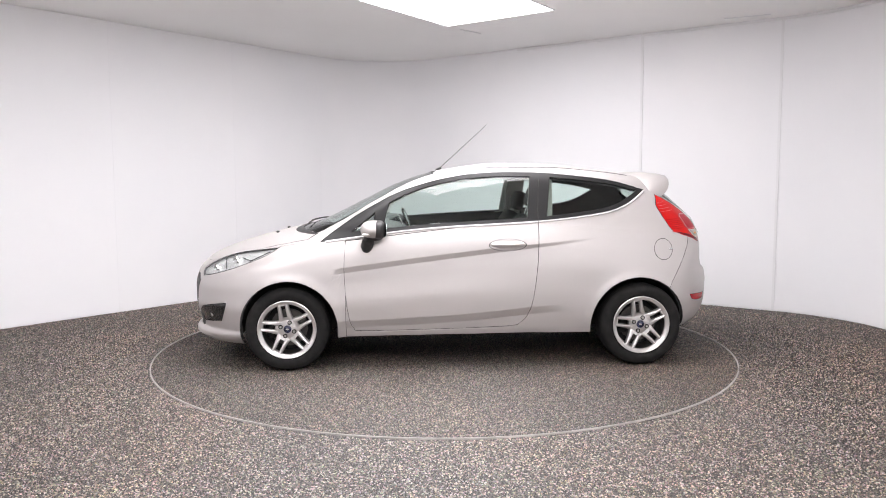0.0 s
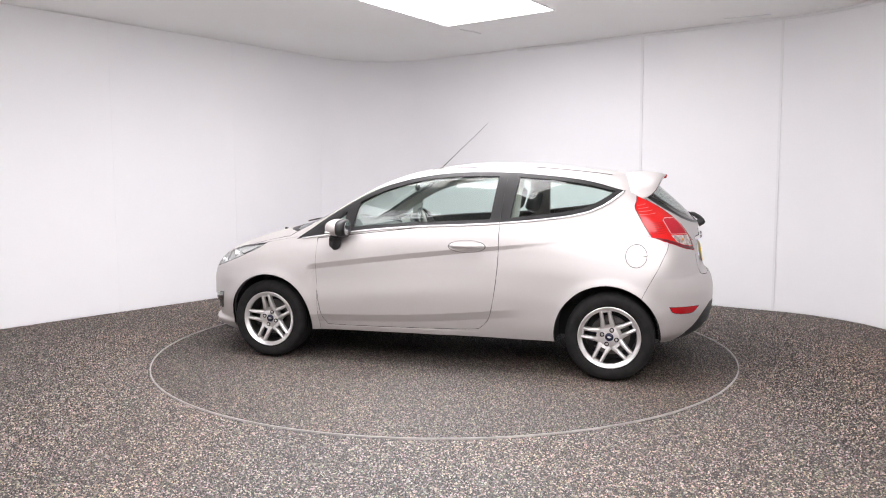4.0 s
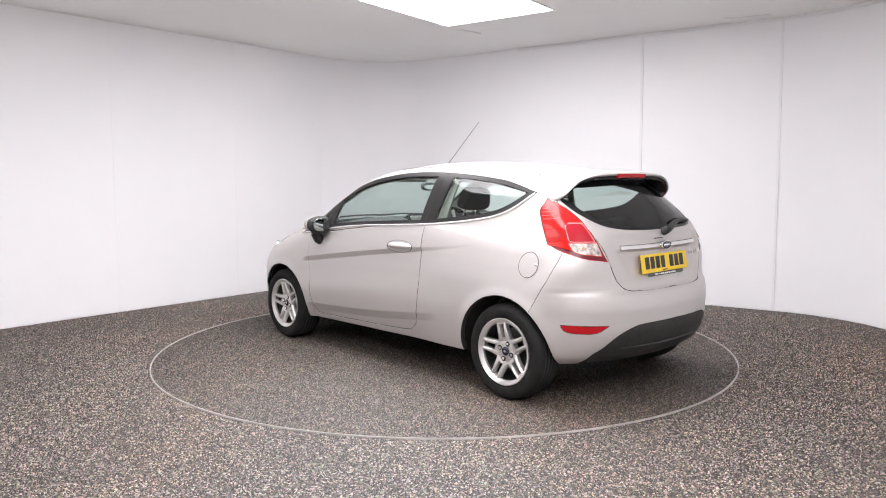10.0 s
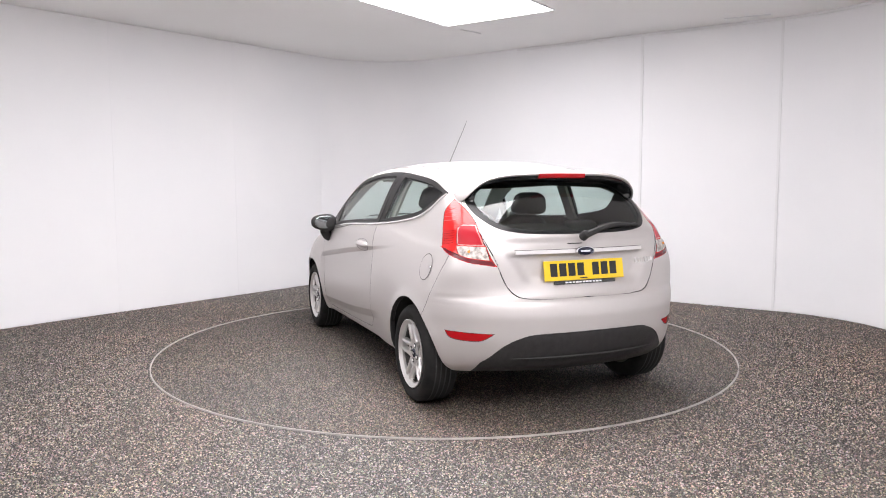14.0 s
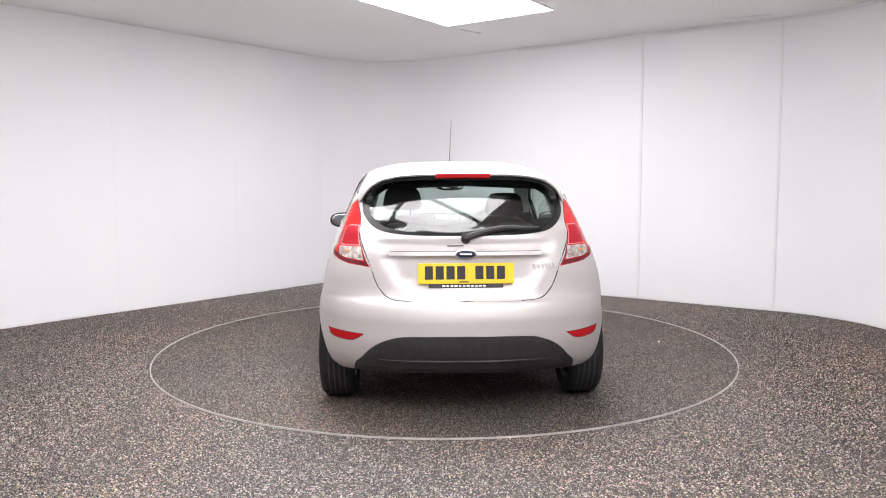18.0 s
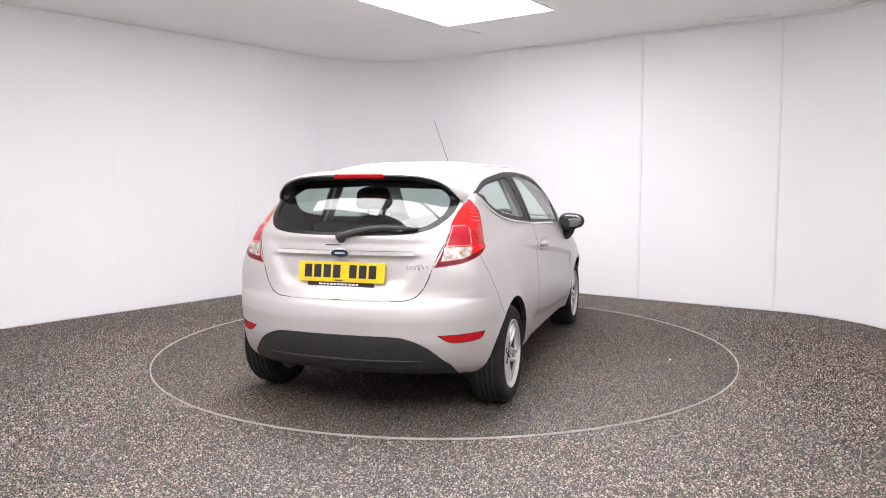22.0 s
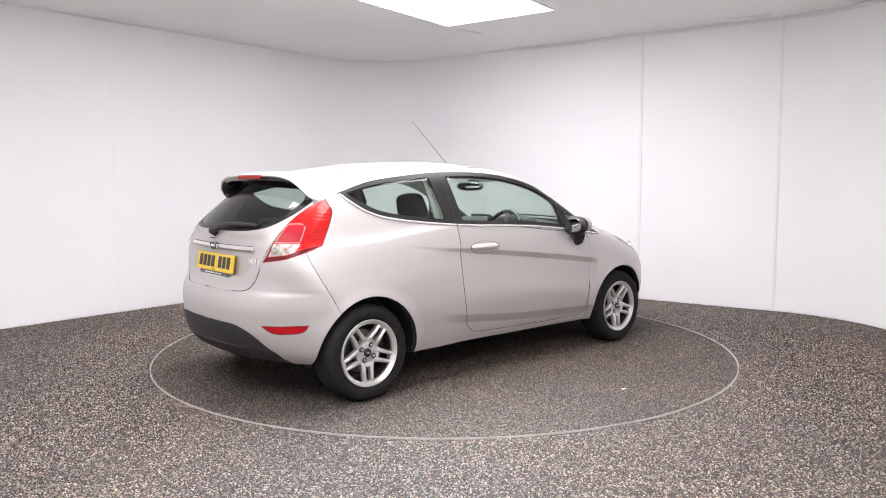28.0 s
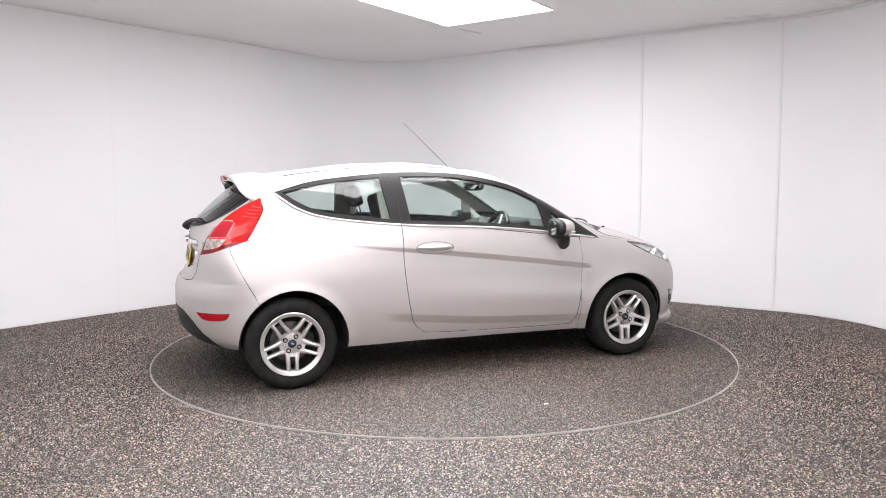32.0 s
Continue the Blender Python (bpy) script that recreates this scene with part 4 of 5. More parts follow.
    # slab added under the tail only to keep light off the floor
    cpart("added_rear_light_block", box(bmesh.new(), (-1.42, 0, 0.315), (0.62, 1.22, 0.03), Matrix.Rotation(radians(3), 3, "Y"), 0.012), DARK, None, "dark slab added under the rear to block light")
    cpart("underbody", box(box(bmesh.new(), (-0.05, 0, 0.30), (3.2, 1.0, 0.05), None, 0.02), (0, 0, 0.255), (1.7, 1.48, 0.04), None, 0.015), DARK, None, "dark underbody panels")
    skin.free()
    cabin(cpart, car)
    return car


def tail_spot(u, z):
    """A point of the tail light's face, from its place across and up the corner."""
    lo, hi = ends(z)[1], -1.3
    for _ in range(30):
        x = (lo + hi) / 2
        if x * math.sin(PHI) + flank(x, z) * math.cos(PHI) < u:
            lo = x
        else:
            hi = x
    return x, flank(x, z), z


def tail_ribs(cpart, tail, s):
    """Fine level ribs moulded in the red lens."""
    outer = spline([0.944, 0.957, 1.025, 1.101, 1.145, 1.206], [-0.403, -0.400, -0.39, -0.38, -0.386, -0.431])
    inner = spline([0.962, 1.023, 1.087, 1.136, 1.174, 1.206], [-0.672, -0.632, -0.59, -0.54, -0.487, -0.431])
    for z in (0.962, 0.975, 0.988, 1.001, 1.014, 1.027, 1.085, 1.105, 1.125, 1.145):
        low = z < 1.05
        a, b = outer(z) - 0.010, (-0.485 if low else 0.55 * outer(z) + 0.45 * inner(z))
        pts = []
        for i in range(9):
            x, y, zz = tail_spot(a + (b - a) * i / 8, z + 0.012 * (1 - math.cos(i / 8 * 1.4)))
            pts.append((x - 0.0008, (y + 0.0008) * s, zz))
        cpart("lens_rib", tube(bmesh.new(), pts, 0.0016 if low else 0.0011, 5), REDDARK if low else TAILEDGE, tail)


def rear_patch(y0, y1, z0, z1, proud, thick, ny=12, nz=3):
    """A thin slab that follows the rear face."""
    bm = bmesh.new()
    sheets = []
    for off in (proud, proud - thick):
        sheets.append([[bm.verts.new(on_tail(y0 + (y1 - y0) * i / ny, z0 + (z1 - z0) * j / nz, off)) for j in range(nz + 1)] for i in range(ny + 1)])
    a, b = sheets
    for i in range(ny):
        for j in range(nz):
            bm.faces.new((a[i][j], a[i + 1][j], a[i + 1][j + 1], a[i][j + 1]))
            bm.faces.new((b[i][j], b[i][j + 1], b[i + 1][j + 1], b[i + 1][j]))
    for i in range(ny):
        for j in (0, nz):
            bm.faces.new((a[i][j], a[i + 1][j], b[i + 1][j], b[i][j]))
    for j in range(nz):
        for i in (0, ny):
            bm.faces.new((a[i][j], a[i][j + 1], b[i][j + 1], b[i][j]))
    return bm


def tailgate_details(cpart, gate):
    strip = cpart("chrome_strip", rear_patch(-0.415, 0.415, 0.909, 0.929, 0.011, 0.013, 24, 4), SATIN, gate, "satin chrome strip over the number plate")
    cpart("strip_edge", rear_patch(-0.415, 0.415, 0.9292, 0.9312, 0.005, 0.007, 24, 1), SEAL_GAP_SHADE, strip, "dark line above the strip")
    # badge: plain oval in a bright ring
    m = Matrix.Translation((tail_x(0, 0.918) - 0.012, 0, 0.918)) @ Matrix.Rotation(radians(-90), 4, "Y") @ Matrix.Diagonal((0.42, 1, 1, 1))
    badge = cpart("badge", lathe(bmesh.new(), [(0.001, 0.010), (0.035, 0.0095), (0.05, 0.007), (0.052, 0.0)], m, 40), BADGEBLUE, gate, "dark blue oval badge")
    cpart("badge_ring", lathe(bmesh.new(), [(0.051, 0.006), (0.053, 0.012), (0.060, 0.011), (0.064, 0.0)], m, 40), CHROME, badge, "chrome ring")
    bm = bmesh.new()
    box(bm, (tail_x(0, 0.918) - 0.0225, 0, 0.918), (0.002, 0.062, 0.010), None, 0.0008, 1)
    cpart("badge_mark", bm, CHROME, badge, "", False)
    # number plate
    z0, z1 = 0.757, 0.868
    xa, xb = tail_x(0, z0) - 0.012, tail_x(0, z1) - 0.012
    tilt = math.atan2(xb - xa, z1 - z0)
    rot = Matrix.Rotation(tilt, 3, "Y")
    c = Vector(((xa + xb) / 2, 0, (z0 + z1) / 2))

    def on_plate(y, z, out):
        return c + rot @ Vector((-out, y, z))
    plate = cpart("number_plate", box(bmesh.new(), c, (0.006, 0.52, 0.111), rot, 0.0025, 2), PLATE, gate, "yellow rear number plate", False)
    y = 0.225
    for w in (0.052, 0.052, 0.052, 0.052, 0, 0.052, 0.052, 0.052):
        if w:
            y -= w / 2
            cpart("plate_bar", box(bmesh.new(), on_plate(y, 0.004, 0.0035), (0.0015, 0.044, 0.072), rot), INK, plate, "black bar", False)
            y -= w / 2 + 0.006
        else:
            y -= 0.04
    cpart("plate_mark", box(bmesh.new(), on_plate(0.01, -0.045, 0.0035), (0.0015, 0.05, 0.006), rot), INK, plate, "", False)
    strip = cpart("dealer_strip", box(bmesh.new(), on_plate(-0.0, -0.067, -0.001), (0.004, 0.40, 0.02), rot, 0.0015, 1), GLOSSBLACK, plate, "black strip under the number plate", False)
    for i in range(11):
        cpart("strip_mark", box(bmesh.new(), on_plate(0.12 - 0.022 * i, -0.067, 0.0015), (0.001, 0.014 if i % 3 else 0.019, 0.009), rot), WHITEINK, strip, "", False)
    # chrome script, as plain bars
    for i in range(6):
        yy, zz = -0.378 - 0.022 * i, 0.842 + 0.002 * i
        h = 0.036 if i in (0, 3) else 0.026
        box_m = Matrix.Rotation(radians(-18), 3, "X")
        cpart("script_bar", box(bmesh.new(), on_tail(yy, zz, 0.003), (0.004, 0.013, h), box_m, 0.001, 1), SATIN, gate, "chrome script mark", False)
    # release button and lamp housing above the strip
    cpart("release_button", rear_patch(0.01, 0.10, 0.958, 0.963, 0.004, 0.006, 6, 1), BLACK, gate)
    # wiper
    hub = on_tail(0.0, 1.005, 0.02)
    wiper = cpart("rear_wiper", lathe(bmesh.new(), [(0.001, 0.03), (0.018, 0.028), (0.024, 0.015), (0.026, -0.02)], Matrix.Translation(hub) @ Matrix.Rotation(radians(-62), 4, "Y"), 24), BLACK, gate, "black rear wiper")
    pts = []
    for i in range(13):
        t = i / 12
        y = -0.005 - 0.40 * t
        z = 1.008 + 0.055 * math.sin(min(t * 1.6, 1.0) * math.pi / 2) - 0.012 * t
        pts.append(on_tail(y, z, 0.035 - 0.015 * t))
    cpart("wiper_arm", tube(bmesh.new(), pts, [0.020 - 0.011 * i / 12 for i in range(13)], 8), BLACK, wiper)
    pts = [on_tail(-0.11 - 0.31 * i / 12, 1.048 + 0.016 * math.sin(math.pi * i / 12), 0.008) for i in range(13)]
    cpart("wiper_blade", tube(bmesh.new(), pts, 0.007, 6), RUBBER, wiper)
    # spoiler
    ys = spline([0, 0.2, 0.4, 0.6, 0.75, 0.88, 1.0], [0, 0.17, 0.33, 0.455, 0.52, 0.566, 0.598])
    zt = spline([0, 0.2, 0.33, 0.455, 0.515, 0.555, 0.58, 0.606], [1.352, 1.351, 1.345, 1.322, 1.29, 1.25, 1.215, 1.19])
    xt = spline([0, 0.2, 0.33, 0.455, 0.515, 0.555, 0.58, 0.606], [-1.578, -1.577, -1.568, -1.548, -1.533, -1.512, -1.475, -1.415])
    bm, under = bmesh.new(), bmesh.new()
    rows, urows = [], []
    for i in range(-20, 21):
        s = 1 if i >= 0 else -1
        y = ys(abs(i) / 20)
        xa = -1.30 - 0.06 * (y / 0.6) ** 3
        za = crown(xa, y) + 0.003
        X, Z = xt(y), zt(y)
        yo = y * 1.0
        xm, zm = xa + (X - xa) * 0.5, za + (Z - za) * 0.5 + 0.014
        ring = [(xa + 0.004, yo * s, za - 0.012), (xa, yo * s, za), (xa + (X - xa) * 0.25, yo * s, za + (Z - za) * 0.25 + 0.011), (xm, yo * s, zm), (xa + (X - xa) * 0.8, yo * s, za + (Z - za) * 0.8 + 0.009), (X + 0.006, yo * s, Z + 0.001), (X, yo * s, Z - 0.006), (X + 0.006, yo * s, Z - 0.014)]
        rows.append([bm.verts.new(p) for p in ring])
        wy = yo * (0.985 if abs(i) > 2 else 1)
        d = 0.006 + 0.030 * (1 - (y / 0.606) ** 3)
        ur = [(X + 0.008, wy * s, Z - 0.0145), (X + 0.02, wy * s * 0.985, Z - 0.0145 - d * 0.6), (tail_x(wy * 0.93, Z - 0.015 - d) + 0.004, wy * s * 0.93, Z - 0.015 - d)]
        urows.append([under.verts.new(p) for p in ur])
    for b, rr in ((bm, rows), (under, urows)):
        for a, c2 in zip(rr, rr[1:]):
            for j in range(len(a) - 1):
                b.faces.new((a[j], a[j + 1], c2[j + 1], c2[j]))
    for s, row in ((-1, rows[0]), (1, rows[-1])):
        tip = bm.verts.new((-1.40, s * (flank(-1.40, 1.20) - 0.006), 1.20))
        for a, c2 in zip(row, row[1:]):
            bm.faces.new((a, c2, tip))
    sp = cpart("spoiler", bm, PAINT, gate, "silver roof spoiler")
    cpart("spoiler_underside", under, GLOSSBLACK, sp, "black spoiler underside")
    bm = bmesh.new()
    rows = []
    for i in range(13):
        y = -0.155 + 0.31 * i / 12
        X, Z = xt(abs(y)) - 0.004, zt(abs(y))
        rows.append([bm.verts.new(p) for p in ((X + 0.03, y, Z + 0.001), (X + 0.002, y, Z - 0.002), (X, y, Z - 0.012), (X + 0.004, y, Z - 0.026), (X + 0.03, y, Z - 0.032))])
    for a, c2 in zip(rows, rows[1:]):
        for j in range(4):
            bm.faces.new((a[j], a[j + 1], c2[j + 1], c2[j]))
    bm.faces.new(rows[0])
    bm.faces.new(rows[-1][::-1])
    cpart("brake_light", bm, REDDARK, sp, "red high-level brake light")


def flap_groove(cpart, body):
    """The round fuel flap: a raised disc in a dark ring that follows the skin."""
    c, r = (-1.405, 0.822), 0.068
    # the outer ring is the gap's shade, laid on as a dark band
    for name, r0, r1, proud, mat, parent, label in (("fuel_flap", 0.0, r - 0.003, 0.0035, PAINT, None, "silver round fuel filler flap"), ("flap_gap", r - 0.0035, r + 0.0005, 0.0028, SEAL_GAP_SHADE, None, "dark gap round the flap")):
        bm = bmesh.new()
        rings = []
        for k in range(5 if r0 == 0 else 2):
            rr = r0 + (r1 - r0) * k / (4 if r0 == 0 else 1)
            ring = []
            for j in range(48):
                a = 2 * math.pi * j / 48
                x, z = c[0] + (rr + 1e-4) * math.cos(a), c[1] + (rr + 1e-4) * 1.1 * math.sin(a)
                ring.append(bm.verts.new((x, flank(x, z) + proud, z)))
            rings.append(ring)
        for a, b in zip(rings, rings[1:]):
            for j in range(48):
                bm.faces.new((a[j], a[(j + 1) % 48], b[(j + 1) % 48], b[j]))
        cpart(name, bm, mat, body, label)
    x, z = c[0] - 0.055, c[1] + 0.002
    cpart("flap_catch", blob(bmesh.new(), (x, flank(x, z) + 0.003, z), (0.013, 0.004, 0.006), 3, None, 8, 12), CHROME, body)


def side_line(x0, x1, zf, n, proud, s):
    return [(x0 + (x1 - x0) * i / n, s * (flank(x0 + (x1 - x0) * i / n, zf(x0 + (x1 - x0) * i / n)) + proud), zf(x0 + (x1 - x0) * i / n)) for i in range(n + 1)]


def side_details(cpart, door, body, s):
    # bright strip below the windows
    zf = spline([-1.315, -1.25, -1.18, -1.06, -0.86, -0.48, 0.1, 0.41, 0.72, 0.98], [1.236, 1.185, 1.138, 1.09, 1.055, 1.019, 0.99, 0.965, 0.927, 0.892])
    cpart("window_strip", tube(bmesh.new(), side_line(0.97, -0.505, zf, 40, 0.002, s), 0.008, 8), BRIGHT, door, "chrome strip below the window")
    cpart("window_strip", tube(bmesh.new(), side_line(-0.511, -1.31, zf, 30, 0.002, s), 0.008, 8), BRIGHT, body, "chrome strip below the window")
    # pillar joint in the black frame
    pts = [(x, s * (flank(x, z) + 0.0005), z) for x, z in ((-0.508, 1.025), (-0.515, 1.15), (-0.53, 1.3), (-0.538, 1.362))]
    cpart("door_seal", tube(bmesh.new(), pts, 0.004, 6), SEAL_GAP_SHADE, door)
    # handle
    zc = 0.868
    bm = bmesh.new()
    rings = []
    n = 24
    for i in range(n + 1):
        t = i / n
        x = -0.165 - 0.245 * t
        e = max(1 - abs(2 * t - 1) ** 3.2, 0.0) ** 0.5
        h = 0.004 + 0.019 * e
        d = 0.004 + 0.030 * max(1 - abs(2 * t - 1) ** 4, 0.0)
        base = flank(x, zc)
        rings.append([bm.verts.new((x, s * (base - 0.004 + (d + 0.004) * max(math.cos(a), -0.15)), zc + h * math.sin(a))) for a in [2 * math.pi * j / 14 for j in range(14)]])
    for a, b in zip(rings, rings[1:]):
        for j in range(14):
            k = (j + 1) % 14
            bm.faces.new((a[j], a[k], b[k], b[j]))
    bm.faces.new(rings[0])
    bm.faces.new(rings[-1][::-1])
    handle = cpart("door_handle", bm, PAINT, door, "silver door handle")
    # nothing is sunk here; the dark ring paints the shade at the cup's edge
    for name, ra, rb, proud, mat, label in (("handle_cup", 0.0, 0.984, 0.0016, PAINT, "silver dished handle cup"), ("cup_edge", 0.975, 1.02, 0.0022, SEAL_GAP_SHADE, "dark edge of the handle cup")):
        bm = bmesh.new()
        rings = []
        for k in range(4 if ra == 0 else 2):
            rr = ra + (rb - ra) * k / (3 if ra == 0 else 1) + 1e-3
            rings.append([])
            for j in range(40):
                a = 2 * math.pi * j / 40
                x, z = -0.288 + 0.130 * rr * math.cos(a), zc - 0.004 + 0.042 * rr * math.sin(a)
                rings[-1].append(bm.verts.new((x, s * (flank(x, z) + proud), z)))
        for a, b in zip(rings, rings[1:]):
            for j in range(40):
                bm.faces.new((a[j], a[(j + 1) % 40], b[(j + 1) % 40], b[j]))
        cpart(name, bm, mat, handle, label)
    # mirror
    mx, my, mz = 0.63, 0.897, 0.982
    cap = blob(bmesh.new(), (mx, my * s, mz), (0.096, 0.098, 0.064), 2.35, None, 16, 26,
               lambda x, y, z: (x * (1.0 if x > 0 else 0.55) - 0.10 * y * s * abs(y), y, z * (0.95 + 0.12 * -y * s) - 0.05 * (y * s) * 0.6))
    mirror = cpart("door_mirror", cap, PAINT, door, "silver door mirror housing")
    cpart("mirror_rim", blob(bmesh.new(), (mx - 0.030, my * s, mz - 0.003), (0.040, 0.1025, 0.0675), 2.6, None, 12, 26, lambda x, y, z: (x, y, z * (0.95 + 0.10 * -y * s))), BLACK, mirror, "black mirror rim")
    cpart("mirror_glass", blob(bmesh.new(), (mx - 0.067, my * s, mz - 0.002), (0.005, 0.084, 0.051), 2.6, Matrix.Rotation(radians(10 * s), 3, "Z") @ Matrix.Rotation(radians(-4), 3, "Y"), 10, 26), SIDEMIRROR, mirror, "reflecting mirror glass")
    cpart("indicator", blob(bmesh.new(), (mx + 0.045, (my + 0.015) * s, mz - 0.030), (0.040, 0.072, 0.013), 2.5, Matrix.Rotation(radians(-8 * s), 3, "Z"), 8, 18), WHITELENS, mirror, "clear mirror indicator")
    cpart("mirror_base", blob(bmesh.new(), (mx + 0.01, (my - 0.03) * s, mz - 0.055), (0.060, 0.065, 0.026), 2.5, None, 10, 18), BLACK, mirror, "black lower mirror shell")
    foot = [(mx + 0.06, s * (flank(0.69, 0.84) - 0.01), 0.845), (mx + 0.058, s * (flank(0.69, 0.86) + 0.016), 0.862), (mx + 0.045, s * 0.87, 0.90), (mx + 0.03, s * 0.885, 0.945)]
    cpart("mirror_stalk", tube(bmesh.new(), foot, [0.034, 0.042, 0.042, 0.036], 12), BLACK, mirror, "black mirror stalk")
    # pale pillar trim inside
    bm = bmesh.new()
    rows = []
    for i in range(8):
        z = 1.0 + 0.34 * i / 7
        x = -0.515 - 0.02 * i / 7
        y = flank(x, z) - 0.045
        rows.append([bm.verts.new((x + dx, s * (y + dy), z)) for dx, dy in ((-0.105, -0.012), (-0.10, -0.03), (0.036, -0.012), (0.04, 0.010))])
    for a, b in zip(rows, rows[1:]):
        for j in range(4):
            bm.faces.new((a[j], a[(j + 1) % 4], b[(j + 1) % 4], b[j]))
    bm.faces.new(rows[0])
    bm.faces.new(rows[-1][::-1])
    cpart("pillar_trim", bm, PILLAR, body, "pale inner pillar trim")
    # roof channel moulding
    pts = []
    for i in range(31):
        x = 0.05 - 1.28 * i / 30
        y = 0.515 - 0.05 * (i / 30) ** 2
        pts.append((x, s * y, crown(x, y) + 0.001))
    cpart("roof_moulding", tube(bmesh.new(), pts, 0.0024, 6), FRAMEGREY, body, "dark roof channel strip")
    # bead added along the sill lip to stand in for its highlight
    pts = [(0.775 - 1.14 * i / 24, s * (flank(0.775 - 1.14 * i / 24, 0.258) + 0.003), 0.256 + 0.015 * i / 24) for i in range(25)]
    cpart("sill_strip", tube(bmesh.new(), pts, 0.0019, 6), PAINT, body, "silver sill lip below the door")


def arch_liner(cpart, body, c, s):
    bm = bmesh.new()
    rows = []
    for y in (0.84, 0.80, 0.50):
        row = []
        for i in range(29):
            a = radians(-9 + 198 * i / 28)
            rr = ARCH_R + (0.012 if y < 0.83 else 0.0)
            x, z = c[0] + rr * math.cos(a), c[1] + rr * math.sin(a)
            yy = min(y, flank(x, max(z, 0.2)) - 0.012)
            row.append(bm.verts.new((x, yy * s, z)))
        rows.append(row)
    for a, b in zip(rows, rows[1:]):
        for i in range(28):
            bm.faces.new((a[i], a[i + 1], b[i + 1], b[i]))
    bm.faces.new(rows[-1])
    cpart("arch_liner", bm, DARK, body, "dark wheel arch liner")


def wheel(cpart, car, c, s, front):
    """Tyre, ten-bar alloy rim, bolts and brake. Local z points out of the car."""
    m = Matrix.Translation(c) @ Matrix.Rotation(radians(-90 * s), 4, "X") @ Matrix.Rotation(radians(-8 if s > 0 else -18), 4, "Z")
    R, W2 = 0.288, 0.098
    prof = [(0.196, -W2 + 0.005), (0.215, -W2 - 0.004), (0.25, -W2 - 0.006), (0.272, -W2 + 0.004), (0.283, -W2 + 0.018), (R, -0.07), (R + 0.0005, 0), (R, 0.07), (0.283, W2 - 0.018), (0.272, W2 - 0.004), (0.262, W2 + 0.003), (0.245, W2 + 0.006), (0.225, W2 + 0.004), (0.212, W2 - 0.001), (0.203, W2 - 0.008), (0.199, W2 - 0.02), (0.196, W2 - 0.04)]
    w = cpart("wheel", lathe(bmesh.new(), prof, m, 72, True), RUBBER, None, "black tyre on a silver alloy wheel")
    for k in (-0.045, -0.015, 0.015, 0.045):
        cpart("tread_groove", lathe(bmesh.new(), [(R + 0.0012, k - 0.004), (R + 0.0016, k), (R + 0.0012, k + 0.004)], m, 72), SEAL_GAP_SHADE, w)
    rim = [(0.203, W2 - 0.012), (0.2035, W2 + 0.001), (0.199, W2 + 0.003), (0.190, W2 - 0.003), (0.180, W2 - 0.010), (0.176, W2 - 0.014), (0.175, W2 - 0.03)]
    # barrel takes a darker colour than the rim to paint in its shade
    cpart("barrel", lathe(bmesh.new(), [(0.175, W2 - 0.03), (0.172, 0.02), (0.166, -0.05), (0.17, -W2 + 0.02), (0.195, -W2 + 0.01)], m, 48), SHADED_STEEL, w, "dull inner barrel")
    r = cpart("rim", lathe(bmesh.new(), rim, m, 72), ALLOY, w, "silver five-spoke alloy rim")
    face = W2 - 0.012
    def bar(bm, turn, sections):
        rows = [[bm.verts.new(turn @ Vector(p)) for p in row] for row in sections]
        for a, b in zip(rows, rows[1:]):
            for j in range(len(a) - 1):
                bm.faces.new((a[j], a[j + 1], b[j + 1], b[j]))
        bm.faces.new(rows[0])
        bm.faces.new(rows[-1][::-1])
    for i in range(5):
        bm = bmesh.new()
        turn = m @ Matrix.Rotation(2 * math.pi * i / 5, 4, "Z")
        for side in (-1, 1):
            sections = []
            for k in range(10):
                t = k / 9
                rad = 0.058 + (0.196 - 0.058) * t
                lo, hi = 0.0150 + 0.0008 * t, 0.0375 + 0.014 * (1 - t) ** 3
                zt = face - 0.016 * (1 - t) ** 1.5 + 0.004 * math.sin(math.pi * t)
                mid = (lo + hi) / 2
                sections.append([(rad, side * lo, zt - 0.032), (rad, side * lo, zt - 0.006), (rad, side * (lo + 0.003), zt - 0.0015), (rad, side * mid, zt + 0.0015), (rad, side * (hi - 0.004), zt - 0.002), (rad, side * hi, zt - 0.008), (rad, side * (hi + 0.002), zt - 0.032)])
            bar(bm, turn, sections)
        for r0, r1, dz in ((0.058, 0.083, 0.0), (0.166, 0.196, -0.004)):
            sections = []
            for k in range(4):
                rad = r0 + (r1 - r0) * k / 3
                t = (rad - 0.058) / 0.138
                zt = face - 0.016 * (1 - t) ** 1.5 + 0.004 * math.sin(math.pi * t) + dz - 0.0008
                sections.append([(rad, -0.0165, zt - 0.03), (rad, -0.0165, zt), (rad, 0.0165, zt), (rad, 0.0165, zt - 0.03)])
            bar(bm, turn, sections)
        cpart("spoke", bm, ALLOY, r)
    hub = [(0.001, face - 0.014), (0.03, face - 0.014), (0.066, face - 0.016), (0.078, face - 0.020), (0.081, face - 0.05)]
    cpart("hub", lathe(bmesh.new(), hub, m, 40), ALLOY, r)
    cap = cpart("centre_cap", lathe(bmesh.new(), [(0.001, face - 0.0075), (0.018, face - 0.008), (0.026, face - 0.0105), (0.028, face - 0.016)], m, 32), BADGEBLUE, w, "dark blue centre cap")
    cpart("cap_mark", lathe(bmesh.new(), [(0.001, face - 0.0065), (0.012, face - 0.0068), (0.0125, face - 0.009)], m @ Matrix.Diagonal((1, 0.5, 1, 1)), 24), SATIN, cap)
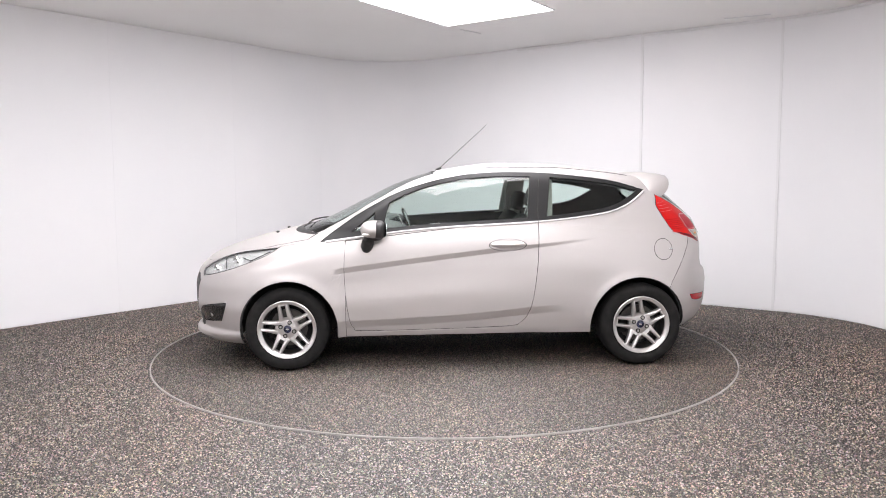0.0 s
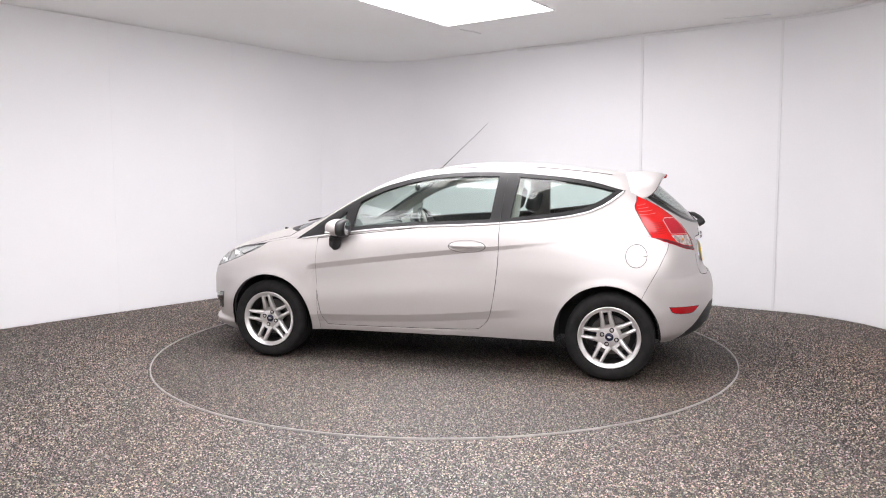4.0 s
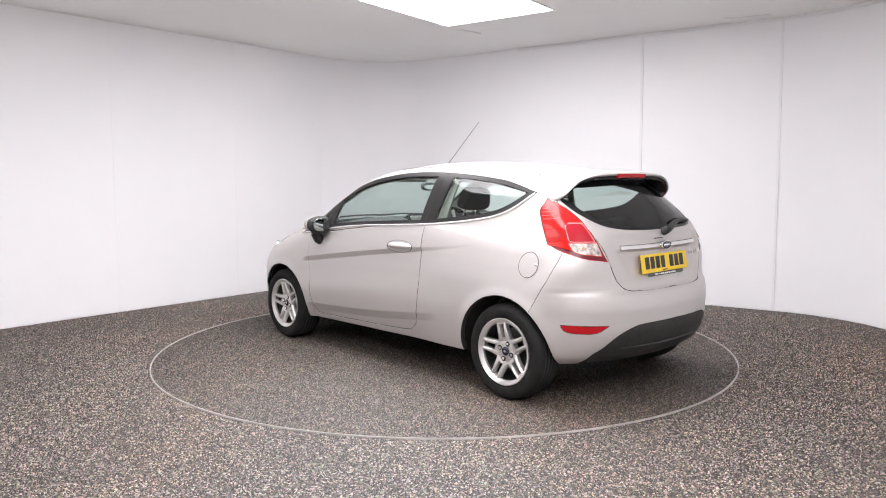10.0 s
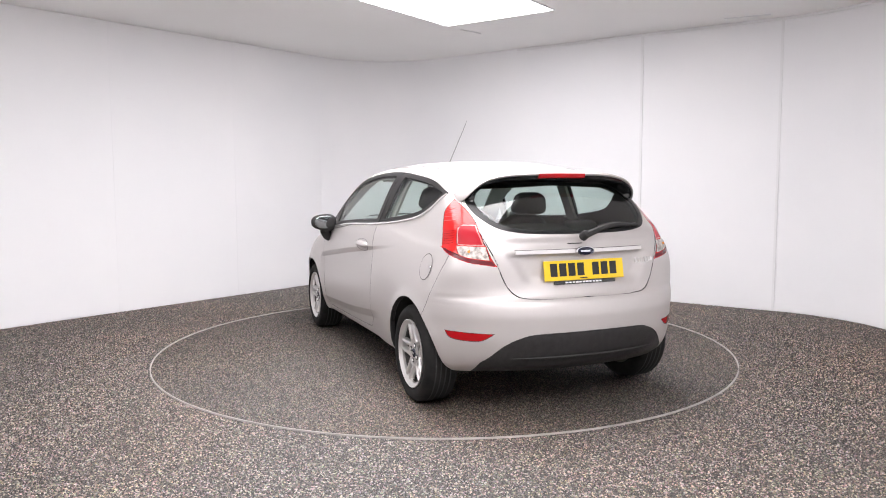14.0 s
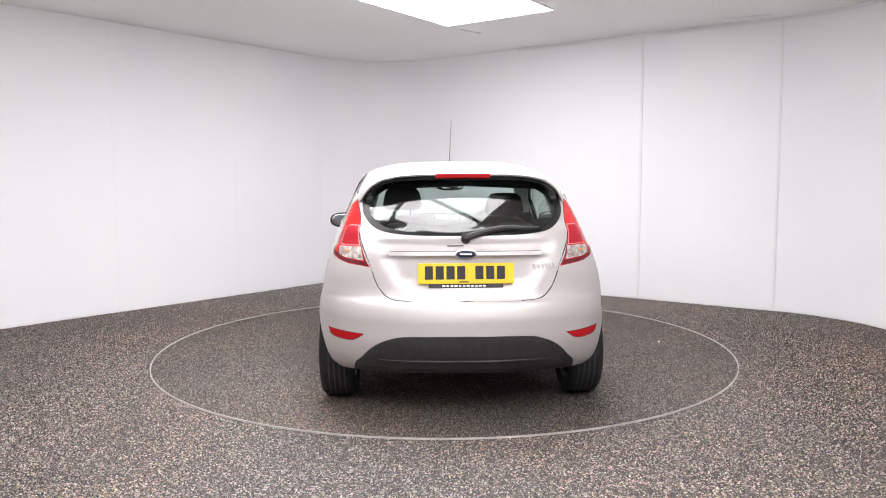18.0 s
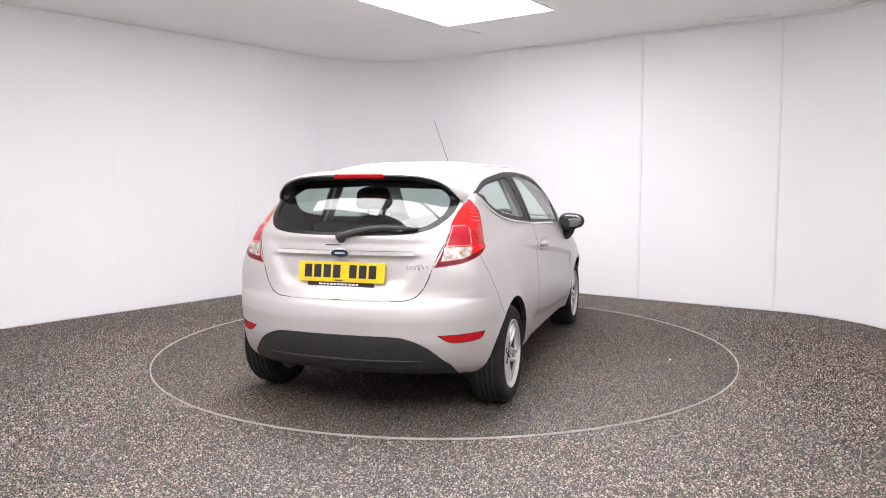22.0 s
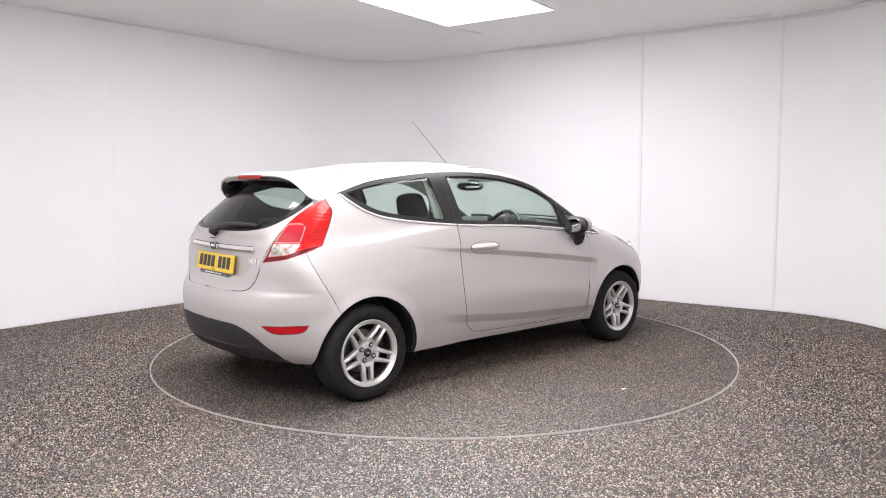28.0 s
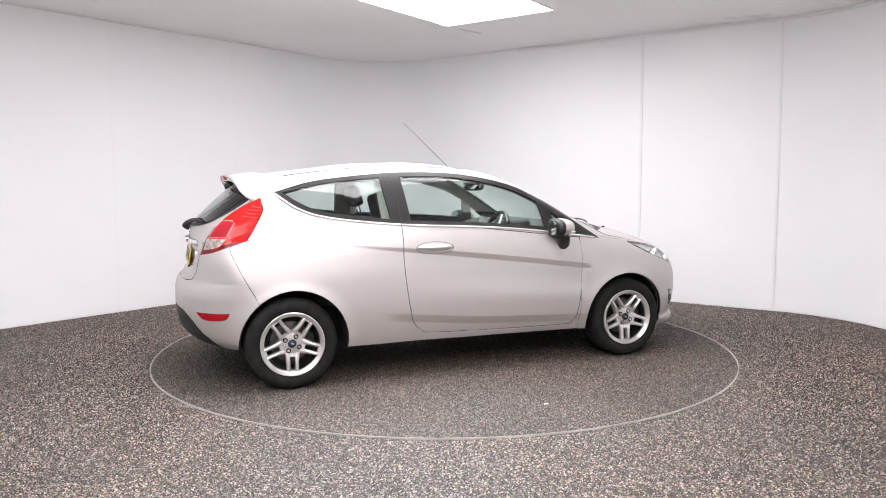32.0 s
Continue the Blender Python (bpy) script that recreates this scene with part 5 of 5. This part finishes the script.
    for i in range(4):
        a = radians(-11) + i * math.pi / 2
        t = m @ Matrix.Translation((0.049 * math.cos(a), 0.049 * math.sin(a), face - 0.012))
        # a flat black disc paints the recess's shade; the hub isn't sunk
        cpart("bolt_recess", lathe(bmesh.new(), [(0.0155, -0.006), (0.0155, 0.0002), (0.001, 0.0002)], t, 16), INK, w)
        cpart("wheel_bolt", lathe(bmesh.new(), [(0.001, 0.006), (0.007, 0.006), (0.0092, 0.002), (0.0092, -0.002)], t, 6), SATIN, w, "", False)
    cpart("brake_disc", lathe(bmesh.new(), [(0.05, 0.0), (0.13, 0.0), (0.13, -0.02), (0.05, -0.02)], m, 40), SHADED_STEEL, w, "brake disc")
    cpart("caliper", blob(bmesh.new(), m @ Vector((0.11, 0.03, 0.004)), (0.04, 0.03, 0.06), 3, None, 8, 14), DARK, w)
    # added dark disc standing in for the shade inside the wheel
    cpart("barrel_back", lathe(bmesh.new(), [(0.001, -0.03), (0.165, -0.03)], m, 40), DARK, w)


def cabin(cpart, car):
    cpart("dashboard", blob(bmesh.new(), (0.67, 0, 0.84), (0.28, 0.70, 0.155), 3.2, None, 16, 36, lambda x, y, z: (x, y, z + (0.10 * math.cos(y * 1.4) if z > 0 else 0))), TRIM, None, "dark moulded dashboard")
    cpart("dash_hood", blob(bmesh.new(), (0.52, -0.36, 0.985), (0.11, 0.18, 0.05), 2.6), TRIM, None, "instrument hood")
    cpart("centre_screen", box(bmesh.new(), (0.50, 0.0, 0.985), (0.10, 0.22, 0.08), Matrix.Rotation(radians(25), 3, "Y"), 0.012), GLOSSBLACK, None, "dark screen housing on the dashboard")
    cpart("screen_edge", box(bmesh.new(), (0.451, 0.0, 0.992), (0.008, 0.20, 0.06), Matrix.Rotation(radians(25), 3, "Y"), 0.003), SATIN, None)
    # steering wheel on the car's right
    m = Matrix.Translation((0.36, -0.36, 0.90)) @ Matrix.Rotation(radians(-66), 4, "Y")
    bm = bmesh.new()
    ring = [(0.185 + 0.016 * math.cos(a), 0.016 * math.sin(a)) for a in [2 * math.pi * j / 10 for j in range(10)]]
    sw = cpart("steering_wheel", lathe(bm, ring, m, 40, True), GLOSSBLACK, None, "black steering wheel")
    cpart("steering_boss", blob(bmesh.new(), m @ Vector((0, 0, -0.015)), (0.035, 0.075, 0.065), 2.6, m), TRIM, sw)
    for a in (0, 180, 270):
        d = Vector((math.cos(radians(a + 90)), math.sin(radians(a + 90)), 0))
        cpart("steering_spoke", tube(bmesh.new(), [m @ (d * 0.05 - Vector((0, 0, 0.012))), m @ (d * 0.18)], [0.020, 0.012], 8), SATIN if a == 270 else TRIM, sw)
    cpart("steering_column", tube(bmesh.new(), [(0.37, -0.36, 0.895), (0.65, -0.36, 0.82)], 0.04, 12), TRIM, None)

    for y, hz in ((0.36, 1.187), (-0.36, 1.142)):
        seat_mesh = blob(bmesh.new(), (-0.09, y, 0.50), (0.27, 0.25, 0.095), 3.0)
        seat = cpart("front_seat", seat_mesh, CLOTH, None, "dark grey cloth front seat")
        tilt = Matrix.Rotation(radians(-17), 3, "Y")
        cpart("seat_back", blob(bmesh.new(), (-0.41, y, 0.785), (0.085, 0.24, 0.285), 3.2, tilt, 18, 26, lambda x, yy, z: (x, yy * (1 - 0.16 * max(z, 0) ** 2), z)), CLOTH, seat)
        cpart("headrest", blob(bmesh.new(), (-0.545, y, hz), (0.05, 0.13, 0.080), 4.0, tilt, 14, 22, lambda x, yy, z: (x, yy * (1.0 - 0.14 * z), z)), CLOTH, seat, "dark cloth headrest")
        for d in (-0.06, 0.06):
            cpart("headrest_post", tube(bmesh.new(), [(-0.48, y + d, 1.02), (-0.54, y + d, hz)], 0.007, 8), CHROME, seat)
    bench = cpart("rear_seat", blob(bmesh.new(), (-0.85, 0, 0.52), (0.28, 0.60, 0.10), 3.5), CLOTH, None, "dark grey cloth rear bench")
    cpart("bench_back", blob(bmesh.new(), (-1.17, 0, 0.78), (0.08, 0.58, 0.27), 3.6, Matrix.Rotation(radians(-20), 3, "Y")), CLOTH, bench)
    for y in (0.33, -0.33):
        cpart("headrest", blob(bmesh.new(), (-1.26, y, 0.995), (0.04, 0.12, 0.06), 4.5, Matrix.Rotation(radians(-12), 3, "Y")), CLOTH, bench, "dark cloth rear headrest")
        for d in (-0.05, 0.05):
            cpart("headrest_post", tube(bmesh.new(), [(-1.235, y + d, 0.98), (-1.245, y + d, 1.03)], 0.006, 8), CHROME, bench)
    cpart("parcel_shelf", box(bmesh.new(), (-1.50, 0, 0.965), (0.40, 1.02, 0.025), None, 0.008), TRIM, None, "dark parcel shelf")
    mirror = cpart("interior_mirror", blob(bmesh.new(), (0.345, -0.015, 1.266), (0.024, 0.118, 0.036), 3.0, Matrix.Rotation(radians(16), 3, "Z")), TRIM, None, "black interior mirror")
    cpart("mirror_face", blob(bmesh.new(), (0.322, -0.015, 1.266), (0.003, 0.108, 0.029), 3.0, Matrix.Rotation(radians(16), 3, "Z")), MIRROR, mirror)
    cpart("mirror_arm", tube(bmesh.new(), [(0.355, 0, 1.28), (0.375, 0, 1.305)], 0.012, 8), TRIM, mirror)
    for y in (-0.36, 0.36):
        cpart("sun_visor", box(bmesh.new(), (0.11, y, 1.335), (0.14, 0.34, 0.014), Matrix.Rotation(radians(24), 3, "Y"), 0.006), LINING, None)
    # aerial
    base_z = crown(0.145, 0)
    aer = cpart("aerial", tube(bmesh.new(), [(0.135, 0, base_z + 0.02), (-0.236, 0, 1.754)], [0.0026, 0.0012], 8), BLACK, None, "thin black roof aerial")
    cpart("aerial_base", blob(bmesh.new(), (0.15, 0, base_z + 0.006), (0.026, 0.011, 0.012), 2.2, Matrix.Rotation(radians(24), 3, "Y"), 10, 16), BLACK, aer)
    # windscreen wipers and washer jets
    for y0, y1 in ((0.35, -0.20), (-0.15, -0.62)):
        pts = []
        for i in range(9):
            y = y0 + (y1 - y0) * i / 8
            z = 0.985 + 0.01 * math.sin(math.pi * i / 8)
            x = NOSE(z) - 0.44 * (1 - (1 - min(abs(y) / 0.74, 0.99) ** N_CAP) ** (1 / N_CAP))
            pts.append((x + 0.012, y, z + 0.012))
        cpart("front_wiper", tube(bmesh.new(), pts, 0.006, 8), BLACK, None, "black windscreen wiper")
    for y in (0.28, -0.28):
        cpart("washer_jet", blob(bmesh.new(), (1.38, y, crown(1.38, y) + 0.006), (0.014, 0.018, 0.008), 2.2, None, 8, 12), BLACK, None)


CAR = build_car()
for child in CAR.children:
    child.location = (CAR_X, CAR_Y, 0)


# ---- turntable ----
def build_turntable():
    R = 2.212
    base = new("turntable")
    tagged(base, "round turntable of speckled grey chippings with a pale metal edge", "turntable")
    bm = bmesh.new()
    bmesh.ops.create_circle(bm, cap_ends=True, radius=R - 0.005, segments=180)
    res = bmesh.ops.extrude_face_region(bm, geom=bm.faces[:])
    bmesh.ops.translate(bm, verts=[v for v in res["geom"] if isinstance(v, bmesh.types.BMVert)], vec=(0, 0, -0.02))
    part("deck", bm, DECK, base, "", False).location.z = BED
    pts = scatter(-R, R, -R, R, 0.0114, 8)
    chippings("chipping_surface", pts[np.hypot(pts[:, 0], pts[:, 1]) < R - 0.012], 0.0114, DECKGRAINS, base, 9)
    part("edge_ring", lathe(bmesh.new(), [(R - 0.0046, -0.02), (R - 0.0046, 0.0024), (R - 0.0012, 0.0024), (R - 0.0012, -0.02)], None, 180), RINGMETAL, base, "pale metal edge ring", False)
    for x, y, w in ((-0.03, -1.745, 0.03),):
        part("litter_chip", box(bmesh.new(), (x, y, 0.004), (w, w * 0.35, 0.006), Matrix.Rotation(x * 3, 3, "Z"), 0.0015, 1), WHITEINK, base, "small pale litter chip", False)
    return base


TABLE = build_turntable()


def motions():
    walk(CAR, [(t, pose(0, 0, 0, 0, 0, a)) for t, a in TURN])
    walk(TABLE, [(t, pose(0, 0, 0, 0, 0, a)) for t, a in TURN])


motions()
